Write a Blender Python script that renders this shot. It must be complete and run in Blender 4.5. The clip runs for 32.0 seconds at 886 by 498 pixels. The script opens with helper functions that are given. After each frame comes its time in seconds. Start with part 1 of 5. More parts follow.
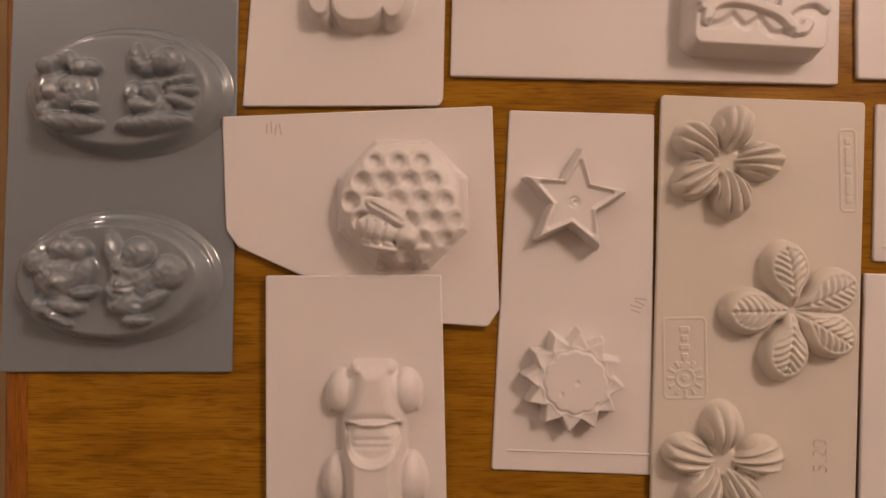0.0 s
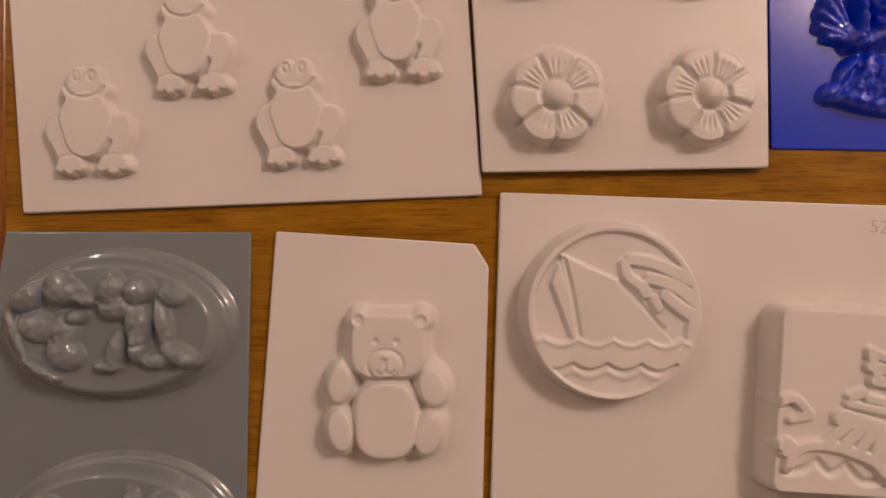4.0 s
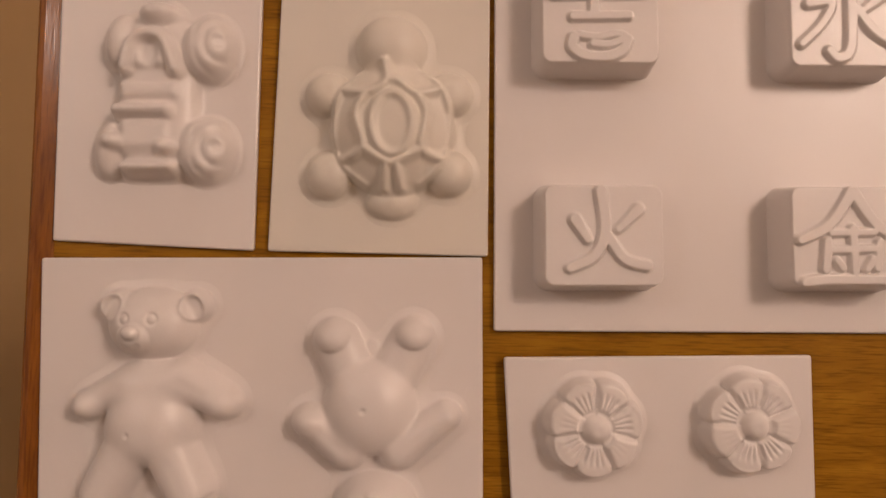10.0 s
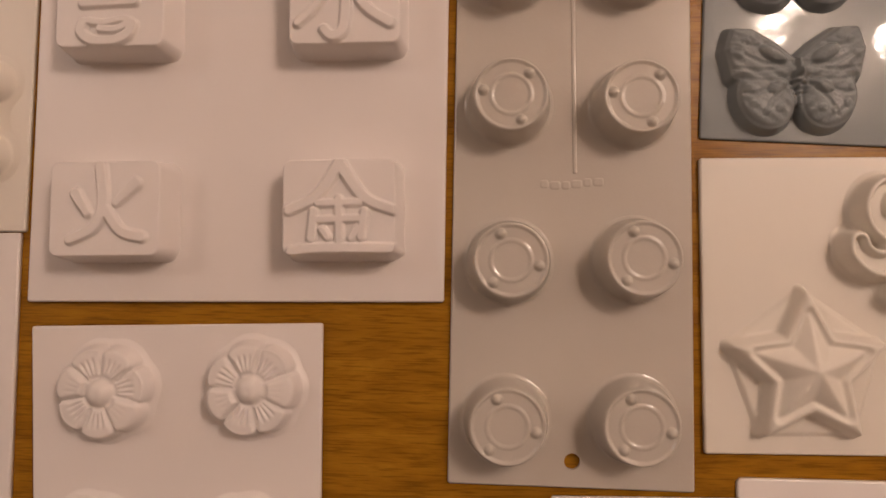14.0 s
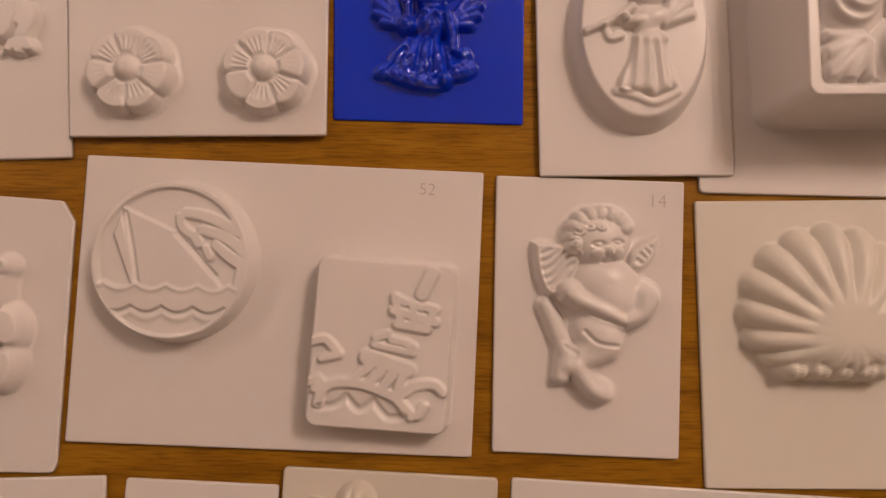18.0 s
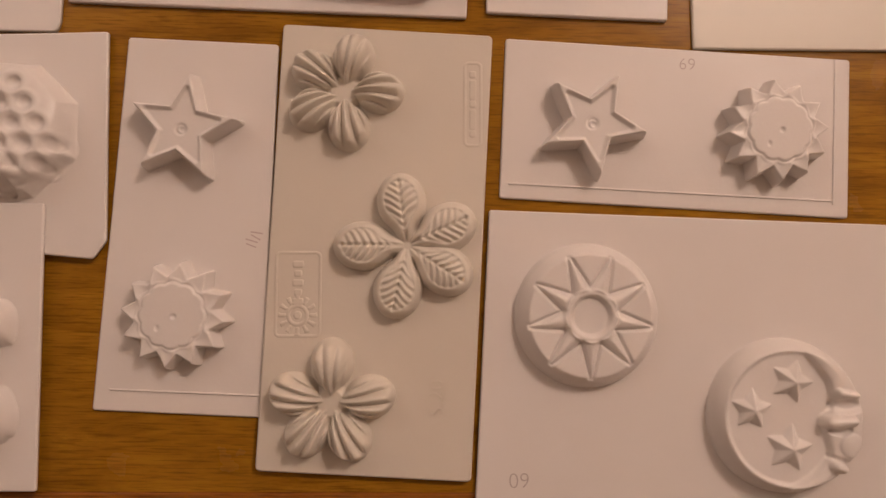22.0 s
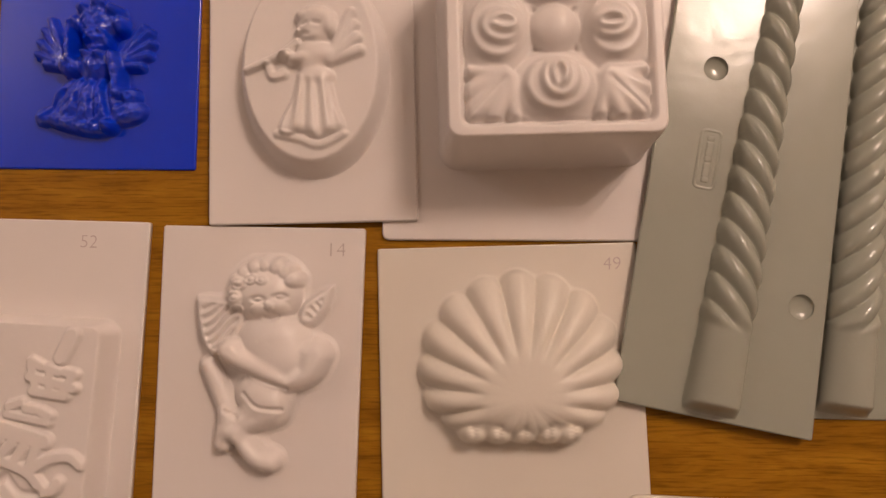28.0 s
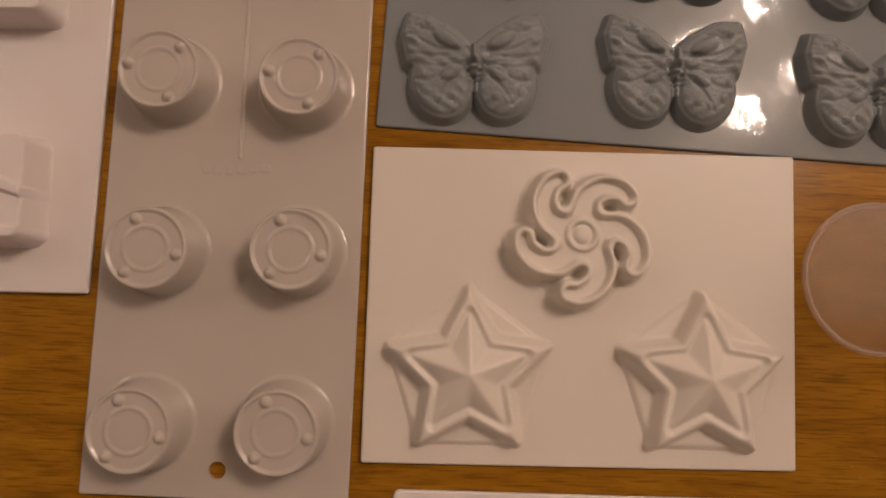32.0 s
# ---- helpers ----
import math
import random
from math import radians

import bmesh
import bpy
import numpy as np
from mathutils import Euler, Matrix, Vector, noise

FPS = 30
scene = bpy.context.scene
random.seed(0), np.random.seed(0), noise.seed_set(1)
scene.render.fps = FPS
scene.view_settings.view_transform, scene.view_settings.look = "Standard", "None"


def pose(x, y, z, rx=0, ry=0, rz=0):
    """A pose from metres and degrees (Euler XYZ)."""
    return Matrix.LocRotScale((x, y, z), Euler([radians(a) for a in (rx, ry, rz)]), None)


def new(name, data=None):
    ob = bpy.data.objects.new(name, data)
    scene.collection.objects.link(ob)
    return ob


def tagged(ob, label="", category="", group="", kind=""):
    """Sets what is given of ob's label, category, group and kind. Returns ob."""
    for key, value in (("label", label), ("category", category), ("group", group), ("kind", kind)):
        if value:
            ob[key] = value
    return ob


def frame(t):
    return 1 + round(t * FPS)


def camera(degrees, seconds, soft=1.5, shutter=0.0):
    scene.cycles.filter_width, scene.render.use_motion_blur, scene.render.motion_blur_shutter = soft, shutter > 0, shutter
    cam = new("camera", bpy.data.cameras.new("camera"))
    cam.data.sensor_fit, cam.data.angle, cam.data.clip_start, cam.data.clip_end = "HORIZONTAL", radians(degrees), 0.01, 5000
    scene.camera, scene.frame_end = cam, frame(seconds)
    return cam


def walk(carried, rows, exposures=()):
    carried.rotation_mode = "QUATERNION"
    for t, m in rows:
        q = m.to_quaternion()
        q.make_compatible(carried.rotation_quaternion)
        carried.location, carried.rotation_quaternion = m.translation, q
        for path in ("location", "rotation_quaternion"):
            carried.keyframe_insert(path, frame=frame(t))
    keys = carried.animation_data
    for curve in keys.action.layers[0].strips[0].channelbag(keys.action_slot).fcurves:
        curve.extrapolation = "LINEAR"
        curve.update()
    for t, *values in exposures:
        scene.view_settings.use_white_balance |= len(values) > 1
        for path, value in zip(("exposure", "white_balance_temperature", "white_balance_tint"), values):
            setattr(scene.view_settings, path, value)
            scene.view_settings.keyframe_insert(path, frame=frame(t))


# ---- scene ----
cam = camera(70.0, 32.0, soft=1.5)
PATH = [
    (0.0, 0.0174, 0.0061, 0.3735, 1.06, 0.07, 0.33),
    (0.5, 0.0178, 0.0266, 0.3701, 1.16, 0.21, 0.64),
    (1.0, 0.0173, 0.0485, 0.3627, 1.29, 0.38, 0.89),
    (1.5, 0.0132, 0.0743, 0.3585, 1.71, 0.47, 0.94),
    (2.0, 0.0068, 0.0932, 0.3545, 2.41, 0.36, 0.82),
    (2.5, 0.0039, 0.1269, 0.3471, 2.62, 0.03, 0.95),
    (3.0, 0.0050, 0.1687, 0.3368, 1.05, -0.31, 0.50),
    (3.5, -0.0043, 0.2133, 0.3277, -0.16, -0.52, 0.56),
    (5.5, -0.0128, 0.3133, 0.3360, 2.29, -0.41, 1.15),
    (6.0, -0.0167, 0.3401, 0.3321, 2.66, -0.23, 1.56),
    (6.5, -0.0150, 0.3732, 0.3313, 2.72, -0.37, 2.09),
    (7.0, -0.0252, 0.4085, 0.3329, 2.03, -0.82, 1.91),
    (7.5, -0.0262, 0.4350, 0.3278, 2.15, -0.60, 1.39),
    (8.0, -0.0290, 0.4640, 0.3260, 1.95, -0.74, 1.59),
    (8.5, -0.0291, 0.4942, 0.3279, 1.58, -0.74, 1.26),
    (9.0, -0.0348, 0.5235, 0.3311, 2.37, -1.08, 1.14),
    (9.5, -0.0359, 0.5423, 0.3336, 3.16, -1.09, 0.94),
    (10.0, -0.0402, 0.5527, 0.3312, 3.29, -1.12, 1.35),
    (10.5, -0.0405, 0.5859, 0.3290, 3.05, -0.77, 1.75),
    (11.0, -0.0380, 0.6094, 0.3311, 2.54, -0.28, 1.62),
    (11.5, -0.0162, 0.6108, 0.3319, 3.42, -0.08, 1.94),
    (12.0, 0.0589, 0.6027, 0.3305, 4.20, 0.28, 0.93),
    (12.5, 0.1370, 0.6002, 0.3314, 4.54, -0.18, 0.78),
    (13.0, 0.2000, 0.5936, 0.3340, 4.32, 0.17, 1.06),
    (13.5, 0.2278, 0.5792, 0.3392, 4.51, 1.50, 1.36),
    (14.0, 0.2339, 0.5384, 0.3425, 4.02, 2.13, 0.95),
    (14.5, 0.2261, 0.4872, 0.3483, 2.66, 1.01, 0.78),
    (16.5, 0.2246, 0.3311, 0.3663, 1.68, -0.17, 1.29),
    (17.0, 0.2248, 0.2792, 0.3682, 2.66, 0.16, 1.59),
    (17.5, 0.2304, 0.2384, 0.3661, 3.54, -0.37, 1.20),
    (18.0, 0.2297, 0.2047, 0.3646, 3.68, -0.19, 1.30),
    (18.5, 0.2321, 0.1776, 0.3619, 3.29, -0.18, 0.44),
    (19.0, 0.2310, 0.1510, 0.3603, 3.29, -0.82, 1.00),
    (19.5, 0.2231, 0.1178, 0.3539, 2.76, 0.26, 1.30),
    (20.0, 0.2073, 0.0923, 0.3470, 4.37, 0.50, 0.39),
    (20.5, 0.2201, 0.0674, 0.3505, 4.75, -1.31, -1.49),
    (21.0, 0.2264, 0.0221, 0.3585, 4.20, -0.64, -0.51),
    (21.5, 0.2278, -0.0100, 0.3614, 4.08, -0.81, 0.58),
    (22.0, 0.2335, -0.0441, 0.3588, 3.43, -0.81, 1.14),
    (22.5, 0.2407, -0.0634, 0.3583, 3.56, -0.45, 0.34),
    (23.0, 0.2774, -0.0570, 0.3521, 3.60, -0.37, 0.95),
    (23.5, 0.3379, -0.0541, 0.3482, 2.79, 0.08, 1.35),
    (24.0, 0.4019, -0.0510, 0.3442, 2.49, 0.36, 0.40),
    (24.5, 0.4228, -0.0450, 0.3396, 3.02, 0.87, 0.23),
    (25.0, 0.4180, -0.0175, 0.3379, 3.99, 0.91, 0.58),
    (25.5, 0.4163, 0.0191, 0.3384, 5.15, 0.54, 0.66),
    (27.5, 0.4098, 0.1870, 0.3383, 5.80, -0.42, -0.08),
    (28.0, 0.4122, 0.2276, 0.3395, 5.34, 0.28, 0.28),
    (28.5, 0.4076, 0.2854, 0.3424, 3.88, 0.25, 0.86),
    (29.0, 0.4050, 0.3224, 0.3413, 4.64, -0.71, 1.15),
    (29.5, 0.3998, 0.3572, 0.3366, 5.47, -0.67, 1.29),
    (30.0, 0.3943, 0.3921, 0.3325, 5.15, -1.62, 1.32),
    (30.5, 0.3941, 0.4400, 0.3269, 4.98, -1.74, 1.69),
    (31.0, 0.3904, 0.4691, 0.3174, 5.12, -1.51, 1.75),
    (31.5, 0.3888, 0.5008, 0.3128, 5.57, -1.04, 1.51),
    (32.0, 0.3900, 0.5316, 0.3159, 5.54, -1.05, 2.08),
]
# the clip's camera sets its own exposure on the way
EXPOSURES = [(0.0, 0.04), (1.0, -0.03), (3.0, -0.10), (6.0, -0.15), (7.0, -0.03), (8.0, -0.03), (9.0, -0.11), (10.0, -0.21), (11.0, -0.25), (12.0, -0.24), (14.0, -0.29), (17.0, -0.04), (18.0, -0.15), (19.0, -0.20),
             (21.0, -0.20), (22.0, -0.01), (24.0, 0.10), (25.0, 0.09), (28.0, -0.09), (29.0, -0.25), (31.0, -0.48), (32.0, -0.52)]
walk(cam, [(t, pose(x, y, z, rx, ry, rz)) for t, x, y, z, rx, ry, rz in PATH], EXPOSURES)

# ---- light: the evening light of a room with two warm lamps near its ceiling ----
world = bpy.data.worlds.new("room_light")
scene.world = world
world.use_nodes = True
world.node_tree.nodes["Background"].inputs[0].default_value = (1.0, 0.8, 0.62, 1)
world.node_tree.nodes["Background"].inputs[1].default_value = 0.05


def bulb(name, place, radius, watts, colour):
    data = bpy.data.lights.new(name, "POINT")
    data.shadow_soft_size, data.energy, data.color = radius, watts, colour
    ob = new(name, data)
    ob.location = place
    return ob


WARM = (1.0, 0.755, 0.625)
for k in range(4):
    turn = radians(80 + 90 * k)
    bulb("ceiling_lamp_bulb", (1.50 + 0.20 * math.cos(turn), 1.48 + 0.20 * math.sin(turn), 1.86), 0.028, 22.4, WARM)
bulb("wall_lamp", (-1.45, 1.35, 1.55), 0.05, 19.0, (1.0, 0.80, 0.70))


# ---- materials ----
def nodes_of(name):
    m = bpy.data.materials.new(name)
    m.use_nodes = True
    tree = m.node_tree
    return m, tree, tree.nodes["Principled BSDF"]


def node(tree, kind, **inputs):
    n = tree.nodes.new(kind)
    for key, value in inputs.items():
        n.inputs[key.replace("_", " ")].default_value = value
    return n


def ramp(tree, source, stops):
    r = tree.nodes.new("ShaderNodeValToRGB")
    while len(r.color_ramp.elements) < len(stops):
        r.color_ramp.elements.new(0.5)
    for e, (at, colour) in zip(r.color_ramp.elements, stops):
        e.position, e.color = at, (*colour, 1)
    tree.links.new(source, r.inputs[0])
    return r


def plastic(name, colour, rough, coat=0.0, bump=0.06, ripple=0.0, spec=0.5):
    """Vacuum-formed sheet plastic: faint cloudy stains, fine pebbled grain, some long ripples."""
    m, tree, bsdf = nodes_of(name)
    at = tree.nodes.new("ShaderNodeNewGeometry")
    cloud = node(tree, "ShaderNodeTexNoise", Scale=14.0, Detail=5.0)
    tree.links.new(at.outputs["Position"], cloud.inputs["Vector"])
    low = tuple(c * 0.985 * f for c, f in zip(colour, (1.0, 0.992, 0.98)))
    tone = ramp(tree, cloud.outputs["Fac"], [(0.3, low), (0.62, colour)])
    tree.links.new(tone.outputs[0], bsdf.inputs["Base Color"])
    scuff = node(tree, "ShaderNodeTexNoise", Scale=60.0, Detail=6.0)
    tree.links.new(at.outputs["Position"], scuff.inputs["Vector"])
    gloss = ramp(tree, scuff.outputs["Fac"], [(0.3, (rough * 0.94,) * 3), (0.72, (min(1, rough * 1.08),) * 3)])
    tree.links.new(gloss.outputs[0], bsdf.inputs["Roughness"])
    grain = node(tree, "ShaderNodeTexNoise", Scale=420.0, Detail=3.0)
    tree.links.new(at.outputs["Position"], grain.inputs["Vector"])
    b = node(tree, "ShaderNodeBump", Strength=bump, Distance=0.0006)
    tree.links.new(grain.outputs["Fac"], b.inputs["Height"])
    last = b
    if ripple:
        wave = node(tree, "ShaderNodeTexNoise", Scale=38.0, Detail=2.0)
        tree.links.new(at.outputs["Position"], wave.inputs["Vector"])
        b2 = node(tree, "ShaderNodeBump", Strength=ripple, Distance=0.004)
        tree.links.new(wave.outputs["Fac"], b2.inputs["Height"])
        tree.links.new(b.outputs["Normal"], b2.inputs["Normal"])
        last = b2
    tree.links.new(last.outputs["Normal"], bsdf.inputs["Normal"])
    bsdf.inputs["Specular IOR Level"].default_value = spec
    bsdf.inputs["Coat Weight"].default_value = coat
    bsdf.inputs["Coat Roughness"].default_value = 0.035
    return m


def timber(name, dark, light, rough, along=0, spec=0.13):
    """Varnished wood with long streaks along one axis."""
    m, tree, bsdf = nodes_of(name)
    at = tree.nodes.new("ShaderNodeNewGeometry")
    stretch = tree.nodes.new("ShaderNodeMapping")
    stretch.inputs["Scale"].default_value = (9.0, 48.0, 48.0) if along == 0 else (48.0, 9.0, 48.0)
    tree.links.new(at.outputs["Position"], stretch.inputs["Vector"])
    streak = node(tree, "ShaderNodeTexNoise", Scale=1.6, Detail=9.0, Roughness=0.68, Distortion=0.6)
    tree.links.new(stretch.outputs[0], streak.inputs["Vector"])
    mid = tuple((a + b) / 2 for a, b in zip(dark, light))
    tone = ramp(tree, streak.outputs["Fac"], [(0.34, dark), (0.5, mid), (0.66, light)])
    fine = tree.nodes.new("ShaderNodeMapping")
    fine.inputs["Scale"].default_value = (45.0, 800.0, 800.0) if along == 0 else (800.0, 45.0, 800.0)
    tree.links.new(at.outputs["Position"], fine.inputs["Vector"])
    pore = node(tree, "ShaderNodeTexNoise", Scale=1.0, Detail=4.0)
    tree.links.new(fine.outputs[0], pore.inputs["Vector"])
    pores = ramp(tree, pore.outputs["Fac"], [(0.36, (0.60, 0.55, 0.48)), (0.5, (1, 1, 1))])
    mix = tree.nodes.new("ShaderNodeMix")
    mix.data_type, mix.blend_type = "RGBA", "MULTIPLY"
    mix.inputs[0].default_value = 0.75
    tree.links.new(tone.outputs[0], mix.inputs[6])
    tree.links.new(pores.outputs[0], mix.inputs[7])
    tree.links.new(mix.outputs[2], bsdf.inputs["Base Color"])
    smear = node(tree, "ShaderNodeTexNoise", Scale=18.0, Detail=5.0)
    tree.links.new(at.outputs["Position"], smear.inputs["Vector"])
    gloss = ramp(tree, smear.outputs["Fac"], [(0.35, (rough * 0.8,) * 3), (0.7, (rough * 1.3,) * 3)])
    tree.links.new(gloss.outputs[0], bsdf.inputs["Roughness"])
    bsdf.inputs["Specular IOR Level"].default_value = spec
    b = node(tree, "ShaderNodeBump", Strength=0.12, Distance=0.0005)
    tree.links.new(pore.outputs["Fac"], b.inputs["Height"])
    tree.links.new(b.outputs["Normal"], bsdf.inputs["Normal"])
    return m


def plain(name, colour, rough, scale=6.0, vary=0.9):
    m, tree, bsdf = nodes_of(name)
    at = tree.nodes.new("ShaderNodeNewGeometry")
    n = node(tree, "ShaderNodeTexNoise", Scale=scale, Detail=6.0)
    tree.links.new(at.outputs["Position"], n.inputs["Vector"])
    tone = ramp(tree, n.outputs["Fac"], [(0.3, tuple(c * vary for c in colour)), (0.7, colour)])
    tree.links.new(tone.outputs[0], bsdf.inputs["Base Color"])
    bsdf.inputs["Roughness"].default_value = rough
    return m


WHITE = plastic("white_plastic", (0.75, 0.71, 0.69), 0.34, ripple=0.03, spec=0.42)
CREAM = plastic("cream_plastic", (0.67, 0.62, 0.55), 0.34, ripple=0.03, spec=0.42)
IVORY = plastic("ivory_plastic", (0.72, 0.68, 0.61), 0.38, ripple=0.03, spec=0.38)
PUTTY = plastic("glossy_putty_plastic", (0.50, 0.465, 0.415), 0.17, coat=0.0, ripple=0.04)
SLATE = plastic("glossy_slate_plastic", (0.200, 0.232, 0.260), 0.07, coat=0.9, bump=0.02, ripple=0.03, spec=0.7)
STEEL = plastic("glossy_blue_grey_plastic", (0.225, 0.250, 0.262), 0.05, coat=0.0, bump=0.07, ripple=0.10, spec=0.19)
OLIVE = plastic("glossy_olive_grey_plastic", (0.325, 0.340, 0.290), 0.19, coat=0.0, ripple=0.10)
BLUE = plastic("glossy_royal_blue_plastic", (0.001, 0.032, 0.60), 0.10, coat=0.9, bump=0.02, ripple=0.02, spec=0.3)
PENCIL = plain("pencil_grey", (0.50, 0.44, 0.43), 0.8)
PINKISH = plain("faded_red_pencil", (0.55, 0.46, 0.46), 0.8)
TABLE = timber("varnished_teak", (0.215, 0.090, 0.005), (0.370, 0.176, 0.012), 0.22, 0, 0.22)
TRIM_X = timber("varnished_teak_edge", (0.20, 0.062, 0.006), (0.34, 0.118, 0.013), 0.17, 0, 0.5)
TRIM_Y = timber("varnished_teak_edge_across", (0.20, 0.062, 0.006), (0.34, 0.118, 0.013), 0.17, 1, 0.5)
FLOOR = plain("tan_floor", (0.40, 0.25, 0.10), 0.6, 3.0, 0.85)
PAINT = plain("warm_white_paint", (0.62, 0.57, 0.52), 0.8, 2.0)


# ---- building ----
def part(name, bm, material, parent=None, label=""):
    mesh = bpy.data.meshes.new(name)
    bm.to_mesh(mesh)
    bm.free()
    return hang(name, mesh, material, parent, label=label)


def hang(name, mesh, material, parent=None, at=(0, 0, 0), turn=0.0, label=""):
    if material and not mesh.materials:
        mesh.materials.append(material)
    ob = new(name, mesh)
    ob.parent = parent
    ob.matrix_local = pose(*at, 0, 0, turn)
    return tagged(ob, label) if label else ob


def block(x0, x1, y0, y1, z0, z1, bevel=0.0, segments=2):
    bm = bmesh.new()
    bmesh.ops.create_cube(bm, size=1.0)
    for v in bm.verts:
        v.co = ((x0 + x1) / 2 + v.co.x * (x1 - x0), (y0 + y1) / 2 + v.co.y * (y1 - y0), (z0 + z1) / 2 + v.co.z * (z1 - z0))
    if bevel:
        bmesh.ops.bevel(bm, geom=bm.edges[:], offset=bevel, segments=segments, profile=0.5, affect="EDGES")
    return bm


def rounded(corners, radii, steps=6):
    """The corners of a flat outline, each rounded off by its radius."""
    out, n = [], len(corners)
    for i, c in enumerate(corners):
        r = radii[i] if isinstance(radii, (list, tuple)) else radii
        p, a, b = Vector(c), Vector(corners[i - 1]), Vector(corners[(i + 1) % n])
        if r <= 0:
            out.append(p)
            continue
        u, v = (a - p).normalized(), (b - p).normalized()
        half = u.angle(v) / 2
        reach = min(r / math.tan(half), (a - p).length * 0.45, (b - p).length * 0.45)
        s, e = p + u * reach, p + v * reach
        for k in range(steps + 1):
            w = k / steps
            out.append((s * (1 - w) + p * w) * (1 - w) + (p * (1 - w) + e * w) * w)
    return out


def slab(outline, thick, bevel=0.0008, z0=0.0):
    """A flat sheet with its upper rim rounded."""
    bm = bmesh.new()
    n = len(outline)
    # rings inwards, by the mitre of the two edges at each corner
    def inset(d):
        ring = []
        for i, p in enumerate(outline):
            a, b = (p - outline[i - 1]).normalized(), (outline[(i + 1) % n] - p).normalized()
            na, nb = Vector((-a.y, a.x)), Vector((-b.y, b.x))
            m = na + nb
            m = m.normalized() / max(0.5, math.sqrt((1 + na.dot(nb)) / 2)) if m.length > 1e-6 else na
            ring.append(p + m * d)
        return ring
    area = sum(outline[i - 1].x * outline[i].y - outline[i].x * outline[i - 1].y for i in range(n))
    sign = 1 if area > 0 else -1
    rings = [[bm.verts.new((p.x, p.y, z0)) for p in outline], [bm.verts.new((p.x, p.y, z0 + thick - bevel)) for p in outline]]
    for f in (0.35, 1.0):
        up = bevel * math.sin(f * math.pi / 2)
        rings.append([bm.verts.new((p.x, p.y, z0 + thick - bevel + up)) for p in inset(sign * bevel * (1 - math.cos(f * math.pi / 2)))])
    for lo, hi in zip(rings, rings[1:]):
        for i in range(n):
            f = bm.faces.new((lo[i - 1], lo[i], hi[i], hi[i - 1]))
            f.smooth = True
    bm.faces.new(rings[-1])
    bm.faces.new(rings[0][::-1])
    bmesh.ops.recalc_face_normals(bm, faces=bm.faces[:])
    if bm.calc_volume(signed=True) < 0:
        bmesh.ops.reverse_faces(bm, faces=bm.faces[:])
    return bm


# ---- relief shapes: u to the right and v towards the viewer in a mould's own units, heights in millimetres ----
def ell(U, V, cx, cy, a, b, turn=0.0):
    c, s = math.cos(radians(turn)), math.sin(radians(turn))
    x, y = (U - cx) * c + (V - cy) * s, -(U - cx) * s + (V - cy) * c
    return (np.sqrt((x / a) ** 2 + (y / b) ** 2) - 1) * min(a, b)


def rect(U, V, cx, cy, a, b, r=0.0, turn=0.0):
    c, s = math.cos(radians(turn)), math.sin(radians(turn))
    x, y = np.abs((U - cx) * c + (V - cy) * s) - a + r, np.abs(-(U - cx) * s + (V - cy) * c) - b + r
    return np.hypot(np.maximum(x, 0), np.maximum(y, 0)) + np.minimum(np.maximum(x, y), 0) - r


def curve(pts, n=5):
    """A smooth run through pts."""
    out, p = [], [pts[0], *pts, pts[-1]]
    for i in range(1, len(p) - 2):
        for k in range(n):
            t = k / n
            out.append(tuple(0.5 * (2 * p[i][q] + (p[i + 1][q] - p[i - 1][q]) * t + (2 * p[i - 1][q] - 5 * p[i][q] + 4 * p[i + 1][q] - p[i + 2][q]) * t * t + (3 * p[i][q] - p[i - 1][q] - 3 * p[i + 1][q] + p[i + 2][q]) * t ** 3) for q in (0, 1)))
    return out + [pts[-1]]


def line(U, V, pts, r0, r1=None):
    """Distance to a brush stroke through pts, its half width going from r0 to r1."""
    r1, pts = r0 if r1 is None else r1, curve(pts) if len(pts) > 2 else pts
    best, n = np.full(U.shape, 1e9), len(pts) - 1
    for i in range(n):
        (ax, ay), (bx, by) = pts[i], pts[i + 1]
        dx, dy = bx - ax, by - ay
        h = np.clip(((U - ax) * dx + (V - ay) * dy) / (dx * dx + dy * dy + 1e-9), 0, 1)
        r = r0 + (r1 - r0) * (i + h) / n
        best = np.minimum(best, np.hypot(U - ax - h * dx, V - ay - h * dy) - r)
    return best


def poly(U, V, pts):
    d, sign, n = np.full(U.shape, 1e18), np.ones(U.shape), len(pts)
    for i in range(n):
        (ax, ay), (bx, by) = pts[i], pts[i - 1]
        ex, ey, wx, wy = bx - ax, by - ay, U - ax, V - ay
        h = np.clip((wx * ex + wy * ey) / (ex * ex + ey * ey), 0, 1)
        d = np.minimum(d, (wx - ex * h) ** 2 + (wy - ey * h) ** 2)
        c1, c2, c3 = V >= ay, V < by, ex * wy > ey * wx
        sign = np.where((c1 & c2 & c3) | (~c1 & ~c2 & ~c3), -sign, sign)
    return sign * np.sqrt(d)


def star(R, r, n, turn=0.0):
    return [((R if k % 2 == 0 else r) * math.sin(radians(turn) + k * math.pi / n), -(R if k % 2 == 0 else r) * math.cos(radians(turn) + k * math.pi / n)) for k in range(2 * n)]


def smin(a, b, k):
    h = np.clip(0.5 + 0.5 * (b - a) / k, 0, 1)
    return b * (1 - h) + a * h - k * h * (1 - h)


def union(ds, k=0.0):
    out = ds[0]
    for d in ds[1:]:
        out = smin(out, d, k) if k else np.minimum(out, d)
    return out


def step(x):
    x = np.clip(x, 0, 1)
    return x * x * (3 - 2 * x)


